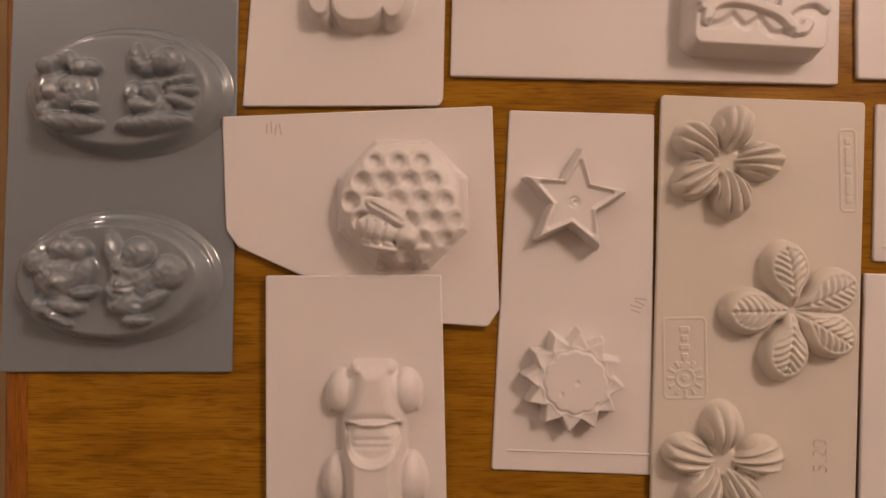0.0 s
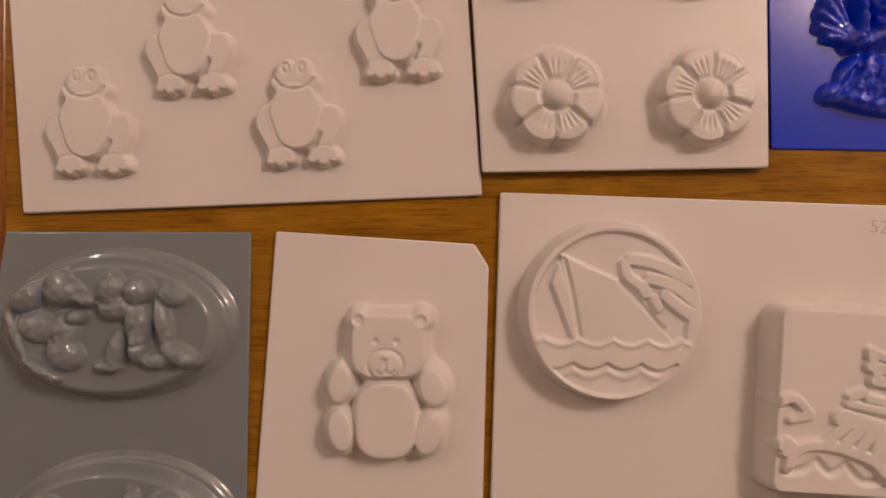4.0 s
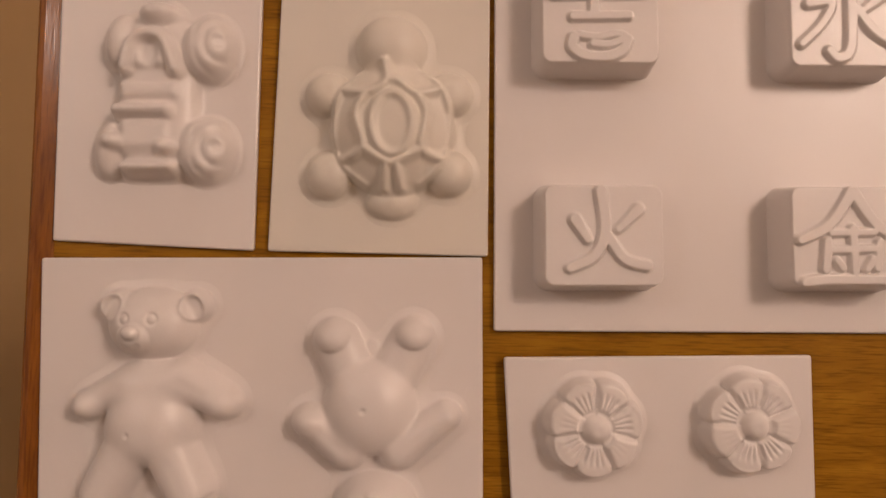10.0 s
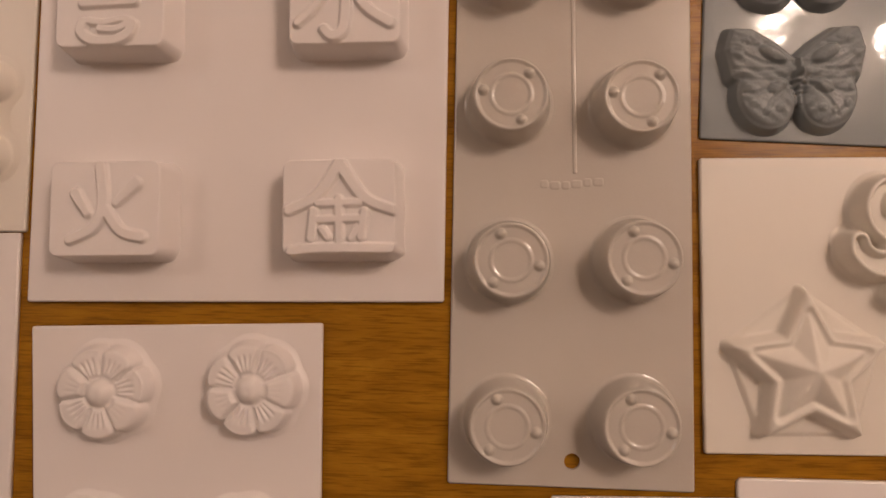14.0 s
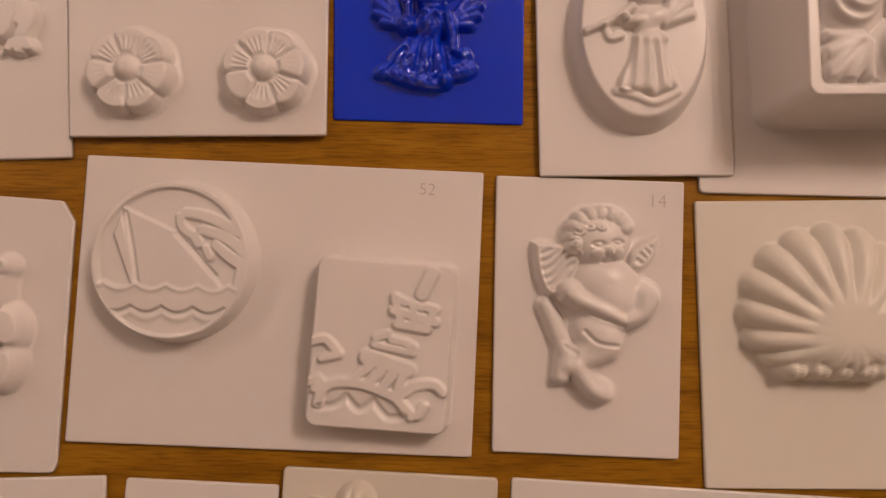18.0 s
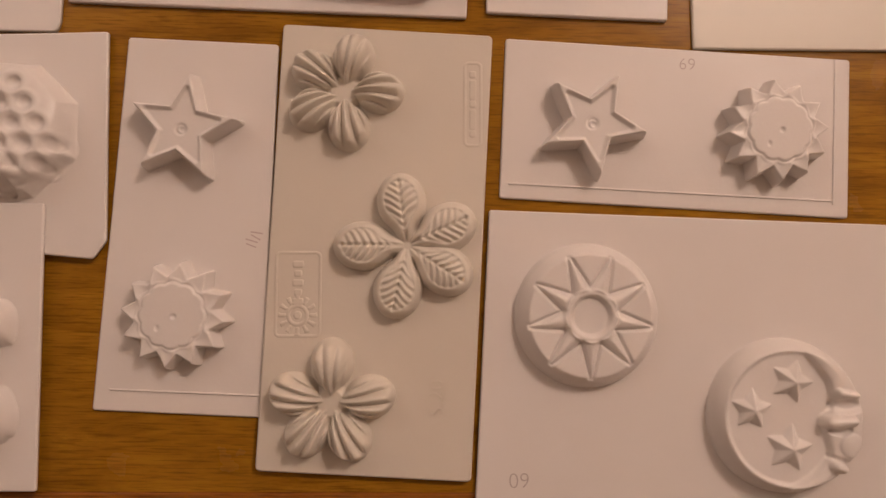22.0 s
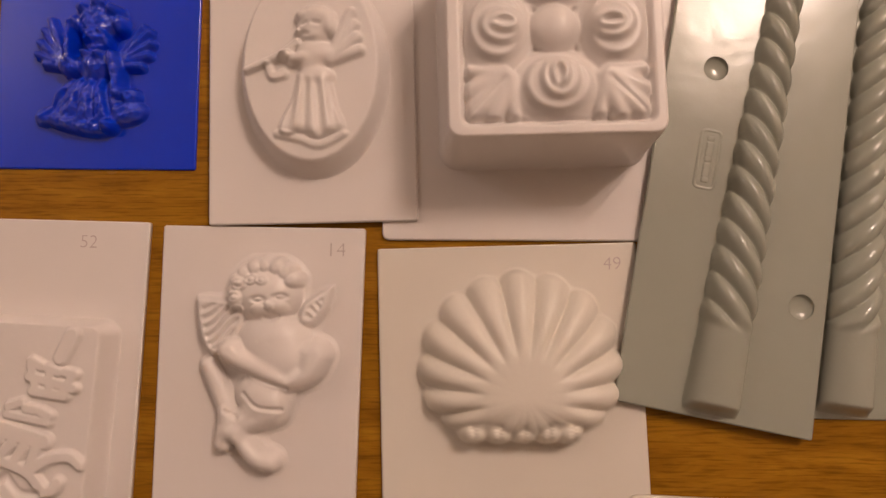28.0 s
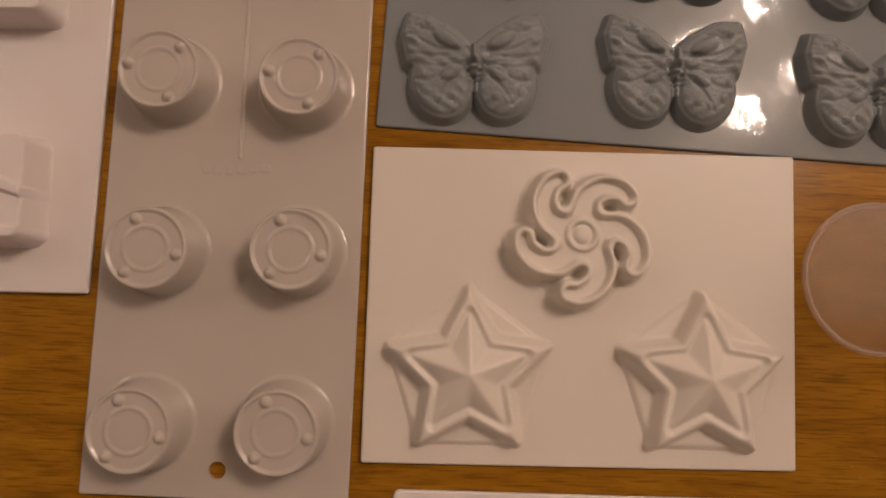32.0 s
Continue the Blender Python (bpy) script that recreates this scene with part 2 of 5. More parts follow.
def mesa(d, w, h):
    """A flat-topped form: full height inside d < 0, sloping to nothing over w outside."""
    return h * step(1 - d / w)


def puff(d, w, h):
    """A pillow that rises from its outline to full height over w inwards."""
    s = np.clip(-d / w, 0, 1)
    return h * np.sqrt(np.maximum(1 - (1 - s) ** 2, 0))


def groove(d, r, h):
    return -h * step(1 - np.abs(d) / r)


def ridge(d, r, h):
    return h * np.sqrt(np.maximum(1 - np.clip(np.abs(d) / r, 0, 1) ** 2, 0))


def blur(H, s):
    if s <= 0:
        return H
    n = max(1, int(3 * s + 0.5))
    g = np.exp(-0.5 * (np.arange(-n, n + 1) / s) ** 2)
    g /= g.sum()
    for axis in (0, 1):
        P = np.pad(H, [(n, n) if a == axis else (0, 0) for a in (0, 1)], mode="edge")
        H = sum(w * (P[i : i + H.shape[0]] if axis == 0 else P[:, i : i + H.shape[1]]) for i, w in enumerate(g))
    return H


def drape(H, s, f):
    """The sheet does not follow a form's foot sharply: a low flare round it."""
    return np.maximum(H, f * blur(H, s) - 0.15)


def relief(name, form, box, k, fine=2.0, soft=0.6):
    """A formed shell: form(U, V) in millimetres over the box u0, u1, v0, v1; k millimetres a unit."""
    u, v = np.arange(box[0], box[1] + fine, fine), np.arange(box[2], box[3] + fine, fine)
    U, V = np.meshgrid(u, v)
    H = blur(form(U, V), soft)
    up = H > 0.12
    keep = up[:-1, :-1] | up[1:, :-1] | up[:-1, 1:] | up[1:, 1:]
    index = np.arange(H.size).reshape(H.shape)
    quads = np.stack([index[1:, :-1][keep], index[1:, 1:][keep], index[:-1, 1:][keep], index[:-1, :-1][keep]], 1)
    used, quads = np.unique(quads, return_inverse=True)
    quads = quads.reshape(-1, 4)
    co = np.stack([U.ravel() * k, -V.ravel() * k, H.ravel() - 0.25], 1)[used] * 0.001
    mesh = bpy.data.meshes.new(name)
    mesh.vertices.add(len(co))
    mesh.vertices.foreach_set("co", co.ravel())
    mesh.loops.add(quads.size)
    mesh.loops.foreach_set("vertex_index", quads.ravel().astype(np.int32))
    mesh.polygons.add(len(quads))
    mesh.polygons.foreach_set("loop_start", np.arange(0, quads.size, 4, dtype=np.int32))
    mesh.polygons.foreach_set("use_smooth", np.ones(len(quads), dtype=bool))
    mesh.update(calc_edges=True)
    return mesh


MOLDS = "plastic casting molds on the table"


def mold(name, label, corners, material, lift=0.0, thick=0.0026, radii=0.0, bevel=0.0010):
    """A formed plastic sheet, as an Empty at its middle, with the sheet as its first part."""
    mid = sum((Vector(c) for c in corners), Vector((0, 0))) / len(corners)
    ob = tagged(new(name), label, "casting mold", MOLDS)
    ob.empty_display_size = 0.02
    ob.matrix_world = pose(mid.x, mid.y, lift)
    radii = [max(r, 0.0016) for r in radii] if isinstance(radii, list) else max(radii, 0.0016)
    outline = rounded([(c[0] - mid.x, c[1] - mid.y) for c in corners], radii)
    sheet = part("sheet", slab(outline, thick, min(bevel, thick * 0.6)), material, ob)
    ob["top"] = thick
    return ob


def sheet_of(ob):
    return [c for c in ob.children if c.name.startswith("sheet")][0]


def form(ob, name, mesh, at, turn=0.0, label="", sink=0.0):
    """Sets a formed shell on a mould's sheet, at a place of the room."""
    mid = ob.matrix_basis.translation
    sheet = sheet_of(ob)
    return hang(name, mesh, sheet.data.materials[0], ob, (at[0] - mid.x, at[1] - mid.y, ob["top"] - sink), turn, label)


def punch(ob, holes):
    """Cuts round holes through a mould's sheet: each hole x, y, radius."""
    sheet = sheet_of(ob)
    bm = bmesh.new()
    for x, y, r in holes:
        bmesh.ops.create_cone(bm, segments=32, radius1=r, radius2=r, depth=0.02, cap_ends=True, matrix=Matrix.Translation((x, y, ob.location.z)))
    data = bpy.data.meshes.new("cutter")
    bm.to_mesh(data)
    bm.free()
    cutter = new("cutter", data)
    cut = sheet.modifiers.new("hole", "BOOLEAN")
    cut.operation, cut.object, cut.solver = "DIFFERENCE", cutter, "FAST"
    bpy.context.view_layer.update()
    mesh = bpy.data.meshes.new_from_object(sheet.evaluated_get(bpy.context.evaluated_depsgraph_get()))
    sheet.modifiers.clear()
    sheet.data = mesh
    bpy.data.objects.remove(cutter)


def words(ob, name, text, at, turn, size, material, depth=0.0003, label=""):
    """Letters in the built-in typeface, as a flat mesh."""
    letters = bpy.data.curves.new(name, "FONT")
    letters.offset = -size * 0.018
    letters.body, letters.size, letters.extrude, letters.align_x, letters.align_y = text, size, depth, "CENTER", "CENTER"
    tmp = new(name, letters)
    mesh = bpy.data.meshes.new_from_object(tmp.evaluated_get(bpy.context.evaluated_depsgraph_get()))
    bpy.data.objects.remove(tmp)
    mesh.materials.clear()
    return hang(name, mesh, material, ob, (at[0] - ob.location.x, at[1] - ob.location.y, ob["top"] + 0.00012), turn, label)


def faded_mark(ob, at, turn):
    """A few short pencil strokes, too faint to read."""
    bm = bmesh.new()
    for k in range(4):
        bmesh.ops.create_cube(bm, size=1.0, matrix=pose((k - 1.5) * 0.0026, 0.0008 * math.sin(k * 2), 0, 0, 0, 30 * math.sin(k * 3)) @ Matrix.Diagonal((0.0007, 0.006 + 0.001 * (k % 2), 0.0001, 1)))
    p = part("faded_mark", bm, PINKISH, ob, "faded unreadable pencil mark")
    p.matrix_local = pose(at[0] - ob.location.x, at[1] - ob.location.y, ob["top"] + 0.0001, 0, 0, turn)
    return p


# ---- room and table ----
X0, X1, Y0, Y1, ZF, ZC = -2.2, 3.0, -2.2, 2.6, -0.75, 2.0
# walls and ceiling stay unseen: added to bounce lamp light onto the table
for wall_name, dims in (("wall_west", (X0 - 0.12, X0, Y0 - 0.12, Y1 + 0.12)), ("wall_east", (X1, X1 + 0.12, Y0 - 0.12, Y1 + 0.12)),
                        ("wall_south", (X0, X1, Y0 - 0.12, Y0)), ("wall_north", (X0, X1, Y1, Y1 + 0.12))):
    tagged(part(wall_name, block(*dims, ZF, ZC), PAINT), "plain warm white unseen wall, added to bounce lamp light", "wall", kind="structure")
tagged(part("ceiling", block(X0 - 0.12, X1 + 0.12, Y0 - 0.12, Y1 + 0.12, ZC, ZC + 0.1), PAINT), "plain white unseen ceiling, added to bounce lamp light", "ceiling", kind="structure")
tagged(part("floor", block(X0 - 0.12, X1 + 0.12, Y0 - 0.12, Y1 + 0.12, ZF - 0.1, ZF), FLOOR), "tan brown floor far below the table", "floor", kind="structure")

# table: a veneered panel framed by rounded edge strips, mitred at the corners
table = tagged(new("table"), "varnished orange-brown wooden table with rounded edge strips", "table")
table.matrix_world = pose(0.0, 0.0, 0.0, 0, 0, 0.8)
TX0, TX1, TY0, TY1, EDGE = -0.2435, 1.30, -0.177, 0.7440, 0.0158
part("tabletop", block(TX0 + EDGE, TX1 - EDGE, TY0 + EDGE, TY1 - EDGE, -0.024, 0.0), TABLE, table)


def strip(a, b, c, d, material):
    """An edge strip between the outer points a, b and the inner points c, d, with a rounded outer rim."""
    bm = bmesh.new()
    rows = []
    for o, i in ((a, d), (b, c)):
        o, i = Vector(o), Vector(i)
        ring = [(*i, -0.026), (*o, -0.026), (*o, -0.005)]
        for s in (0.33, 0.66, 1.0):
            w = (1 - math.cos(s * math.pi / 2)) * 0.005 / 0.0135
            p = o.lerp(i, w)
            ring.append((*p, -0.005 + 0.005 * math.sin(s * math.pi / 2)))
        ring.append((*i.lerp(o, 0.08), 0.0))
        ring.append((*i, -0.0009))
        rows.append([bm.verts.new(q) for q in ring])
    n = len(rows[0])
    for k in range(n):
        bm.faces.new((rows[0][k - 1], rows[0][k], rows[1][k], rows[1][k - 1]))
    bm.faces.new(rows[0]), bm.faces.new(rows[1][::-1])
    bmesh.ops.recalc_face_normals(bm, faces=bm.faces[:])
    return part("edge_strip", bm, material, table, "darker rounded edge strip")


outer = [(TX0, TY0), (TX1, TY0), (TX1, TY1), (TX0, TY1)]
inner = [(TX0 + EDGE, TY0 + EDGE), (TX1 - EDGE, TY0 + EDGE), (TX1 - EDGE, TY1 - EDGE), (TX0 + EDGE, TY1 - EDGE)]
for k in range(4):
    strip(outer[k], outer[(k + 1) % 4], inner[(k + 1) % 4], inner[k], TRIM_X if k % 2 == 0 else TRIM_Y)
for lx in (TX0 + 0.06, TX1 - 0.06):
    for ly in (TY0 + 0.06, TY1 - 0.06):
        part("leg", block(lx - 0.03, lx + 0.03, ly - 0.03, ly + 0.03, ZF, -0.024, 0.004), TRIM_Y, table)


# ---- stretch by the table's left edge: ovals, bear, frogs, teddies ----
def blend(items, sharp=0.9):
    """The highest of several forms, melted together where they meet."""
    H = np.stack(items) * sharp
    return np.log(np.exp(H).sum(0) - (len(items) - 1)) / sharp


def animals(U, V, blobs, sharp=1.3):
    """Rounded little forms run together: each blob u, v, a, b, turn, height."""
    return blend([puff(ell(U, V, u, v, p, q, turn), min(p, q) * 0.9, h) for u, v, p, q, turn, h in blobs], sharp)


def oval_plate(blobs):
    def shape(U, V):
        base = mesa(ell(U, V, 2, -2, 156, 97), 24, 12.0)
        lip = mesa(ell(U, V, 10, -6, 174, 114), 12, 3.4)
        figures = animals(U, V, blobs, 0.85)
        fur = np.sin(U * 0.24 + 1.6 * np.sin(V * 0.17)) * np.sin(V * 0.22 + 1.5 * np.sin(U * 0.15))
        curls = np.sin(U * 0.52 + 1.4 * np.sin(V * 0.29)) * np.sin(V * 0.47 + 1.3 * np.sin(U * 0.31))
        fold = sum(groove(line(U, V, [(u - p * 0.6, v + q * 0.9), (u, v + q), (u + p * 0.6, v + q * 0.9)], 1), 4, 0.9) for u, v, p, q, t, h in blobs[::2])
        return np.maximum(base, lip) + 1.2 * figures + (0.38 * fur + 0.14 * curls + fold) * step((figures - 1.2) / 2.5)
    return shape


OVAL_BOX = (-205, 205, -145, 145)
kittens = [(-123, -54, 27, 27, 0, 6), (-71, -80, 19, 18, 0, 6), (-62, -60, 30, 22, 0, 7), (-27, -48, 20, 11, 10, 5), (-42, -22, 16, 13, 0, 6), (-104, -6, 34, 24, 20, 5), (-62, 36, 32, 26, 30, 5.5), (-60, 0, 22, 30, 0, 5), (-97, 60, 36, 11, 32, 5), (-136, 6, 10, 52, -22, 4),
           (13, -66, 24, 25, 0, 6.5), (54, -62, 24, 24, 0, 7), (105, -54, 24, 17, 20, 5), (19, -36, 30, 20, 0, 6), (54, -12, 22, 36, 0, 6), (92, -10, 14, 46, -12, 5), (118, 40, 36, 17, 28, 6), (18, 32, 15, 36, 10, 5.5), (54, 26, 17, 28, 0, 6.5), (6, 56, 24, 10, 0, 5), (80, 48, 26, 14, 0, 5)]
mice = [(-118, -46, 28, 20, -10, 6), (-90, -56, 20, 16, 0, 5.5), (-55, -41, 30, 17, 0, 6), (-108, 0, 42, 38, 0, 6), (-112, 4, 15, 16, 0, 8), (-66, 0, 30, 36, 0, 4.5), (-84, -8, 10, 16, 0, 7), (-55, 30, 22, 8, 0, 6.5), (-128, 36, 16, 14, 0, 6), (-88, 56, 66, 19, 4, 7),
        (38, -58, 15, 26, 0, 6), (56, -40, 18, 16, 0, 5), (90, -52, 30, 25, 0, 6.5), (32, 6, 19, 22, 0, 6), (64, 6, 20, 20, 0, 7), (46, 30, 26, 15, 0, 7), (112, -16, 30, 11, -18, 5), (118, 2, 30, 11, 0, 5), (112, 20, 28, 11, 18, 5), (78, 30, 26, 24, 0, 4.5), (66, 60, 70, 18, -4, 7)]
pups = [(-119, -39, 28, 26, 0, 6), (-110, -60, 14, 14, 0, 5), (-76, -60, 24, 23, 0, 7), (-46, -55, 24, 22, 0, 6.5), (-79, -10, 46, 44, 0, 7), (-74, -2, 17, 17, 0, 9.5), (-38, -17, 24, 32, 0, 5), (-34, 20, 25, 12, -5, 7.5), (-67, 42, 36, 18, 12, 6), (-115, 44, 16, 20, 10, 6), (-86, 62, 34, 9, 32, 5.5),
        (17, -56, 16, 36, -14, 6), (62, -50, 29, 28, 0, 7), (113, -14, 33, 32, 0, 7), (40, -18, 32, 30, 0, 6.5), (32, 14, 30, 26, 0, 8), (36, 8, 9, 16, 0, 9.5), (34, -22, 12, 8, 0, 8.5), (78, 6, 30, 36, 10, 6), (44, 42, 42, 22, 0, 7), (92, 34, 30, 13, -35, 7.5), (58, 70, 28, 12, 0, 5.5)]
m = mold("oval_mold", "glossy slate-grey plastic mold with three oval animal plaques", [(-0.2425, -0.0606), (-0.1062, -0.0600), (-0.1043, 0.2556), (-0.2300, 0.2546), (-0.2380, 0.2000)], SLATE, radii=0.001)
for blobs, at in ((kittens, (-0.1720, 0.2060)), (mice, (-0.1695, 0.1020)), (pups, (-0.1745, -0.0066))):
    form(m, "oval_plaque", relief("oval_plaque", oval_plate(blobs), OVAL_BOX, 0.315, 1.7, 0.9), at, 0.9)


def bear_shape(U, V):
    parts = [rect(U, V, 0, -68, 61, 52, 36), ell(U, V, -48, -111, 15, 15), ell(U, V, 54, -109, 16, 16), rect(U, V, -4, 54, 50, 62, 40),
             ell(U, V, -79, -5, 20, 31, 6), ell(U, V, 72, 0, 23, 33, -16), ell(U, V, -78, 69, 21, 35, -8), ell(U, V, 65, 76, 23, 35, 16)]
    H = mesa(union(parts, 6) - 1, 11, 8.5)
    for d in parts:
        H = np.maximum(H, mesa(d + 2, 6, 11.5) + puff(d, 12, 0.8))
    for u, v in ((-48, -111), (54, -109)):
        H = H - mesa(ell(U, V, u, v, 6, 6), 4, 1.3)
    face = ell(U, V, -5, -38, 29, 24)
    H = H + groove(face, 4, 1.3) + puff(face, 16, 0.9) + puff(ell(U, V, -4, -52, 6, 5), 4, 1.2) + groove(line(U, V, [(-4, -46), (-4, -28)], 0.5), 3, 1.1)
    H = H + groove(line(U, V, [(-18, -27), (-11, -22), (-4, -27), (4, -22), (11, -28)], 0.5), 3, 1.0)
    for u in (-20, 14):
        H = H - mesa(ell(U, V, u, -76, 3, 3), 3, 1.3)
    return drape(H, 5, 0.3)


m = mold("bear_mold", "white plastic mold of a flat seated bear, corners cut off", [(-0.1020, 0.0963), (0.0146, 0.0971), (0.0165, 0.1026), (0.0184, 0.2391), (0.0110, 0.2509), (-0.0917, 0.2563)], WHITE, lift=0.0, radii=[0.001, 0.004, 0.004, 0.004, 0.004, 0.001])
form(m, "bear_form", relief("bear_form", bear_shape, (-130, 130, -155, 150), 0.3065, 1.6, 0.8), (-0.0321, 0.1785), 0.9)


def frog_shape(U, V):
    U, V = U / 0.88, (V - 7) / 0.90
    head = union([ell(U, V, -6, -62, 49, 27), ell(U, V, -25, -88, 18, 20), ell(U, V, 10, -89, 18, 20)], 6)
    belly = union([ell(U, V, -5, -8, 54, 46), ell(U, V, -5, 26, 43, 46)], 16)
    legs = union([ell(U, V, -64, 14, 23, 30, -10), line(U, V, [(-68, 26), (-48, 66)], 15, 16), ell(U, V, 62, 14, 25, 30, 12), line(U, V, [(70, 24), (52, 64)], 15, 16)], 6)
    feet = union([ell(U, V, -38, 80, 27, 15), *[ell(U, V, u, v, 11, 9) for u, v in ((-58, 91), (-38, 95), (-19, 90))], ell(U, V, 48, 79, 30, 15), *[ell(U, V, u, v, 12, 9) for u, v in ((25, 90), (48, 95), (70, 89))]], 4)
    d = union([union([head, belly, legs], 12), feet], 6)
    H = mesa(d + 3, 9, 6.4)
    H = H + groove(belly, 4, 1.0) * step((V + 42) / 8) + mesa(belly, 5, 0.9) + groove(feet, 3, 0.4) * (V < 76)
    H = H + groove(line(U, V, [(-45, -70), (-34, -56), (-7, -47), (20, -55), (33, -69)], 0.5), 4, 1.7)
    for u in (-23, 8):
        H = H + groove(ell(U, V, u, -90, 6, 9), 3, 1.0)
    return H


frog = relief("frog_form", frog_shape, (-110, 110, -115, 118), 0.286, 1.5, 0.8)
m = mold("frog_mold", "white plastic mold with four flat smiling frogs", [(-0.2210, 0.2638), (0.0146, 0.2760), (0.0035, 0.4091), (-0.2312, 0.3934)], WHITE, lift=0.0, radii=0.001, thick=0.003)
for x, y in ((-0.1851, 0.3122), (-0.1358, 0.3537), (-0.0795, 0.3178), (-0.0297, 0.3628)):
    form(m, "frog_form", frog, (x, y), 1.8 if x < -0.15 else 2.6)


def teddy_shape(U, V):
    """A standing bear, arms spread."""
    ears = [puff(ell(U, V, u, -176, 29, 30, t), 14, 12) - mesa(ell(U, V, u * 1.02, -174, 12, 16, t), 9, 4.0) for u, t in ((-74, 25), (66, -25))]
    H = blend([puff(ell(U, V, -8, -26, 80, 62), 58, 15), puff(ell(U, V, -8, 36, 86, 76), 70, 18.5), puff(ell(U, V, -10, -144, 82, 66), 62, 17),
               puff(line(U, V, [(-52, -36), (-112, -6)], 34, 28), 28, 11.5), puff(ell(U, V, -118, -2, 32, 29), 28, 13.5), puff(line(U, V, [(46, -44), (112, -10)], 40, 34), 32, 12.5), puff(ell(U, V, 118, -4, 34, 31), 30, 14),
               puff(line(U, V, [(-56, 88), (-90, 150)], 45, 42), 40, 14.5), puff(line(U, V, [(34, 92), (62, 148)], 48, 46), 42, 15), *ears], 0.5)
    H = H + puff(ell(U, V, -30, -120, 30, 27), 22, 3.0) + puff(ell(U, V, -30, -130, 14, 11), 8, 2.4) + groove(ell(U, V, -30, -129, 15, 12), 3, 0.8)
    for u in (-46, 4):
        H = H + groove(ell(U, V, u, -154, 8, 9), 3.5, 1.2)
    H = H + groove(line(U, V, [(-44, -106), (-30, -100), (-18, -108)], 1), 4, 1.3) - mesa(ell(U, V, -32, 44, 2, 2), 4, 1.2)
    H = H + groove(line(U, V, [(26, 180), (60, 180), (102, 156)], 1), 6, 1.4) + groove(line(U, V, [(-118, 172), (-92, 178), (-62, 170)], 1), 6, 0.8)
    return drape(H, 9, 0.42)


def sprawled_teddy_shape(U, V):
    """The other bear, head towards the viewer and feet in the air."""
    ears = [puff(ell(U, V, u, 176, 22, 34, t), 12, 11) - mesa(ell(U, V, u * 1.02, 178, 8, 18, t), 8, 3.0) for u, t in ((-62, 20), (72, -20))]
    H = blend([puff(ell(U, V, -6, -34, 86, 88), 78, 18.5), puff(ell(U, V, 3, 142, 76, 64), 60, 16.5), puff(line(U, V, [(-48, 38), (-108, -8)], 40, 33), 32, 12), puff(ell(U, V, -112, -10, 35, 32), 30, 13.5),
               puff(line(U, V, [(46, 40), (130, -18)], 38, 28), 30, 12), puff(line(U, V, [(-42, -92), (-68, -150)], 46, 44), 44, 10.5), puff(line(U, V, [(38, -92), (70, -150)], 46, 44), 44, 10.5), puff(ell(U, V, -2, -130, 20, 26), 18, 3), *ears], 0.55)
    for u, v in ((-76, -166), (74, -170)):
        H = H + puff(ell(U, V, u, v, 34, 32), 28, 4.5)
    H = H + puff(ell(U, V, 0, 118, 46, 32), 28, 3.0) + groove(line(U, V, [(-46, 134), (-20, 146), (20, 147), (50, 134)], 1.5), 5, 1.8) + puff(ell(U, V, -2, 104, 10, 7), 7, 1.4)
    for u in (-18, 22):
        H = H + groove(ell(U, V, u, 160, 6, 6), 3, 1.0)
    return drape(H - mesa(ell(U, V, -14, -36, 2, 2), 4, 1.2), 9, 0.45)


teddy = relief("teddy_form", teddy_shape, (-180, 185, -225, 225), 0.281, 1.8, 0.9)
sprawled = relief("teddy_form", sprawled_teddy_shape, (-190, 190, -235, 215), 0.281, 1.8, 0.9)
m = mold("teddy_mold", "white plastic mold with two plump teddy bears, one upside down", [(-0.2335, 0.4027), (-0.0101, 0.4092), (-0.0136, 0.5679), (-0.2402, 0.5622)], WHITE, radii=0.001, thick=0.003)
form(m, "teddy_form", teddy, (-0.1760, 0.4896), 1.3, "standing bear")
form(m, "teddy_form", sprawled, (-0.0674, 0.4810), 1.3, "bear lying head down")


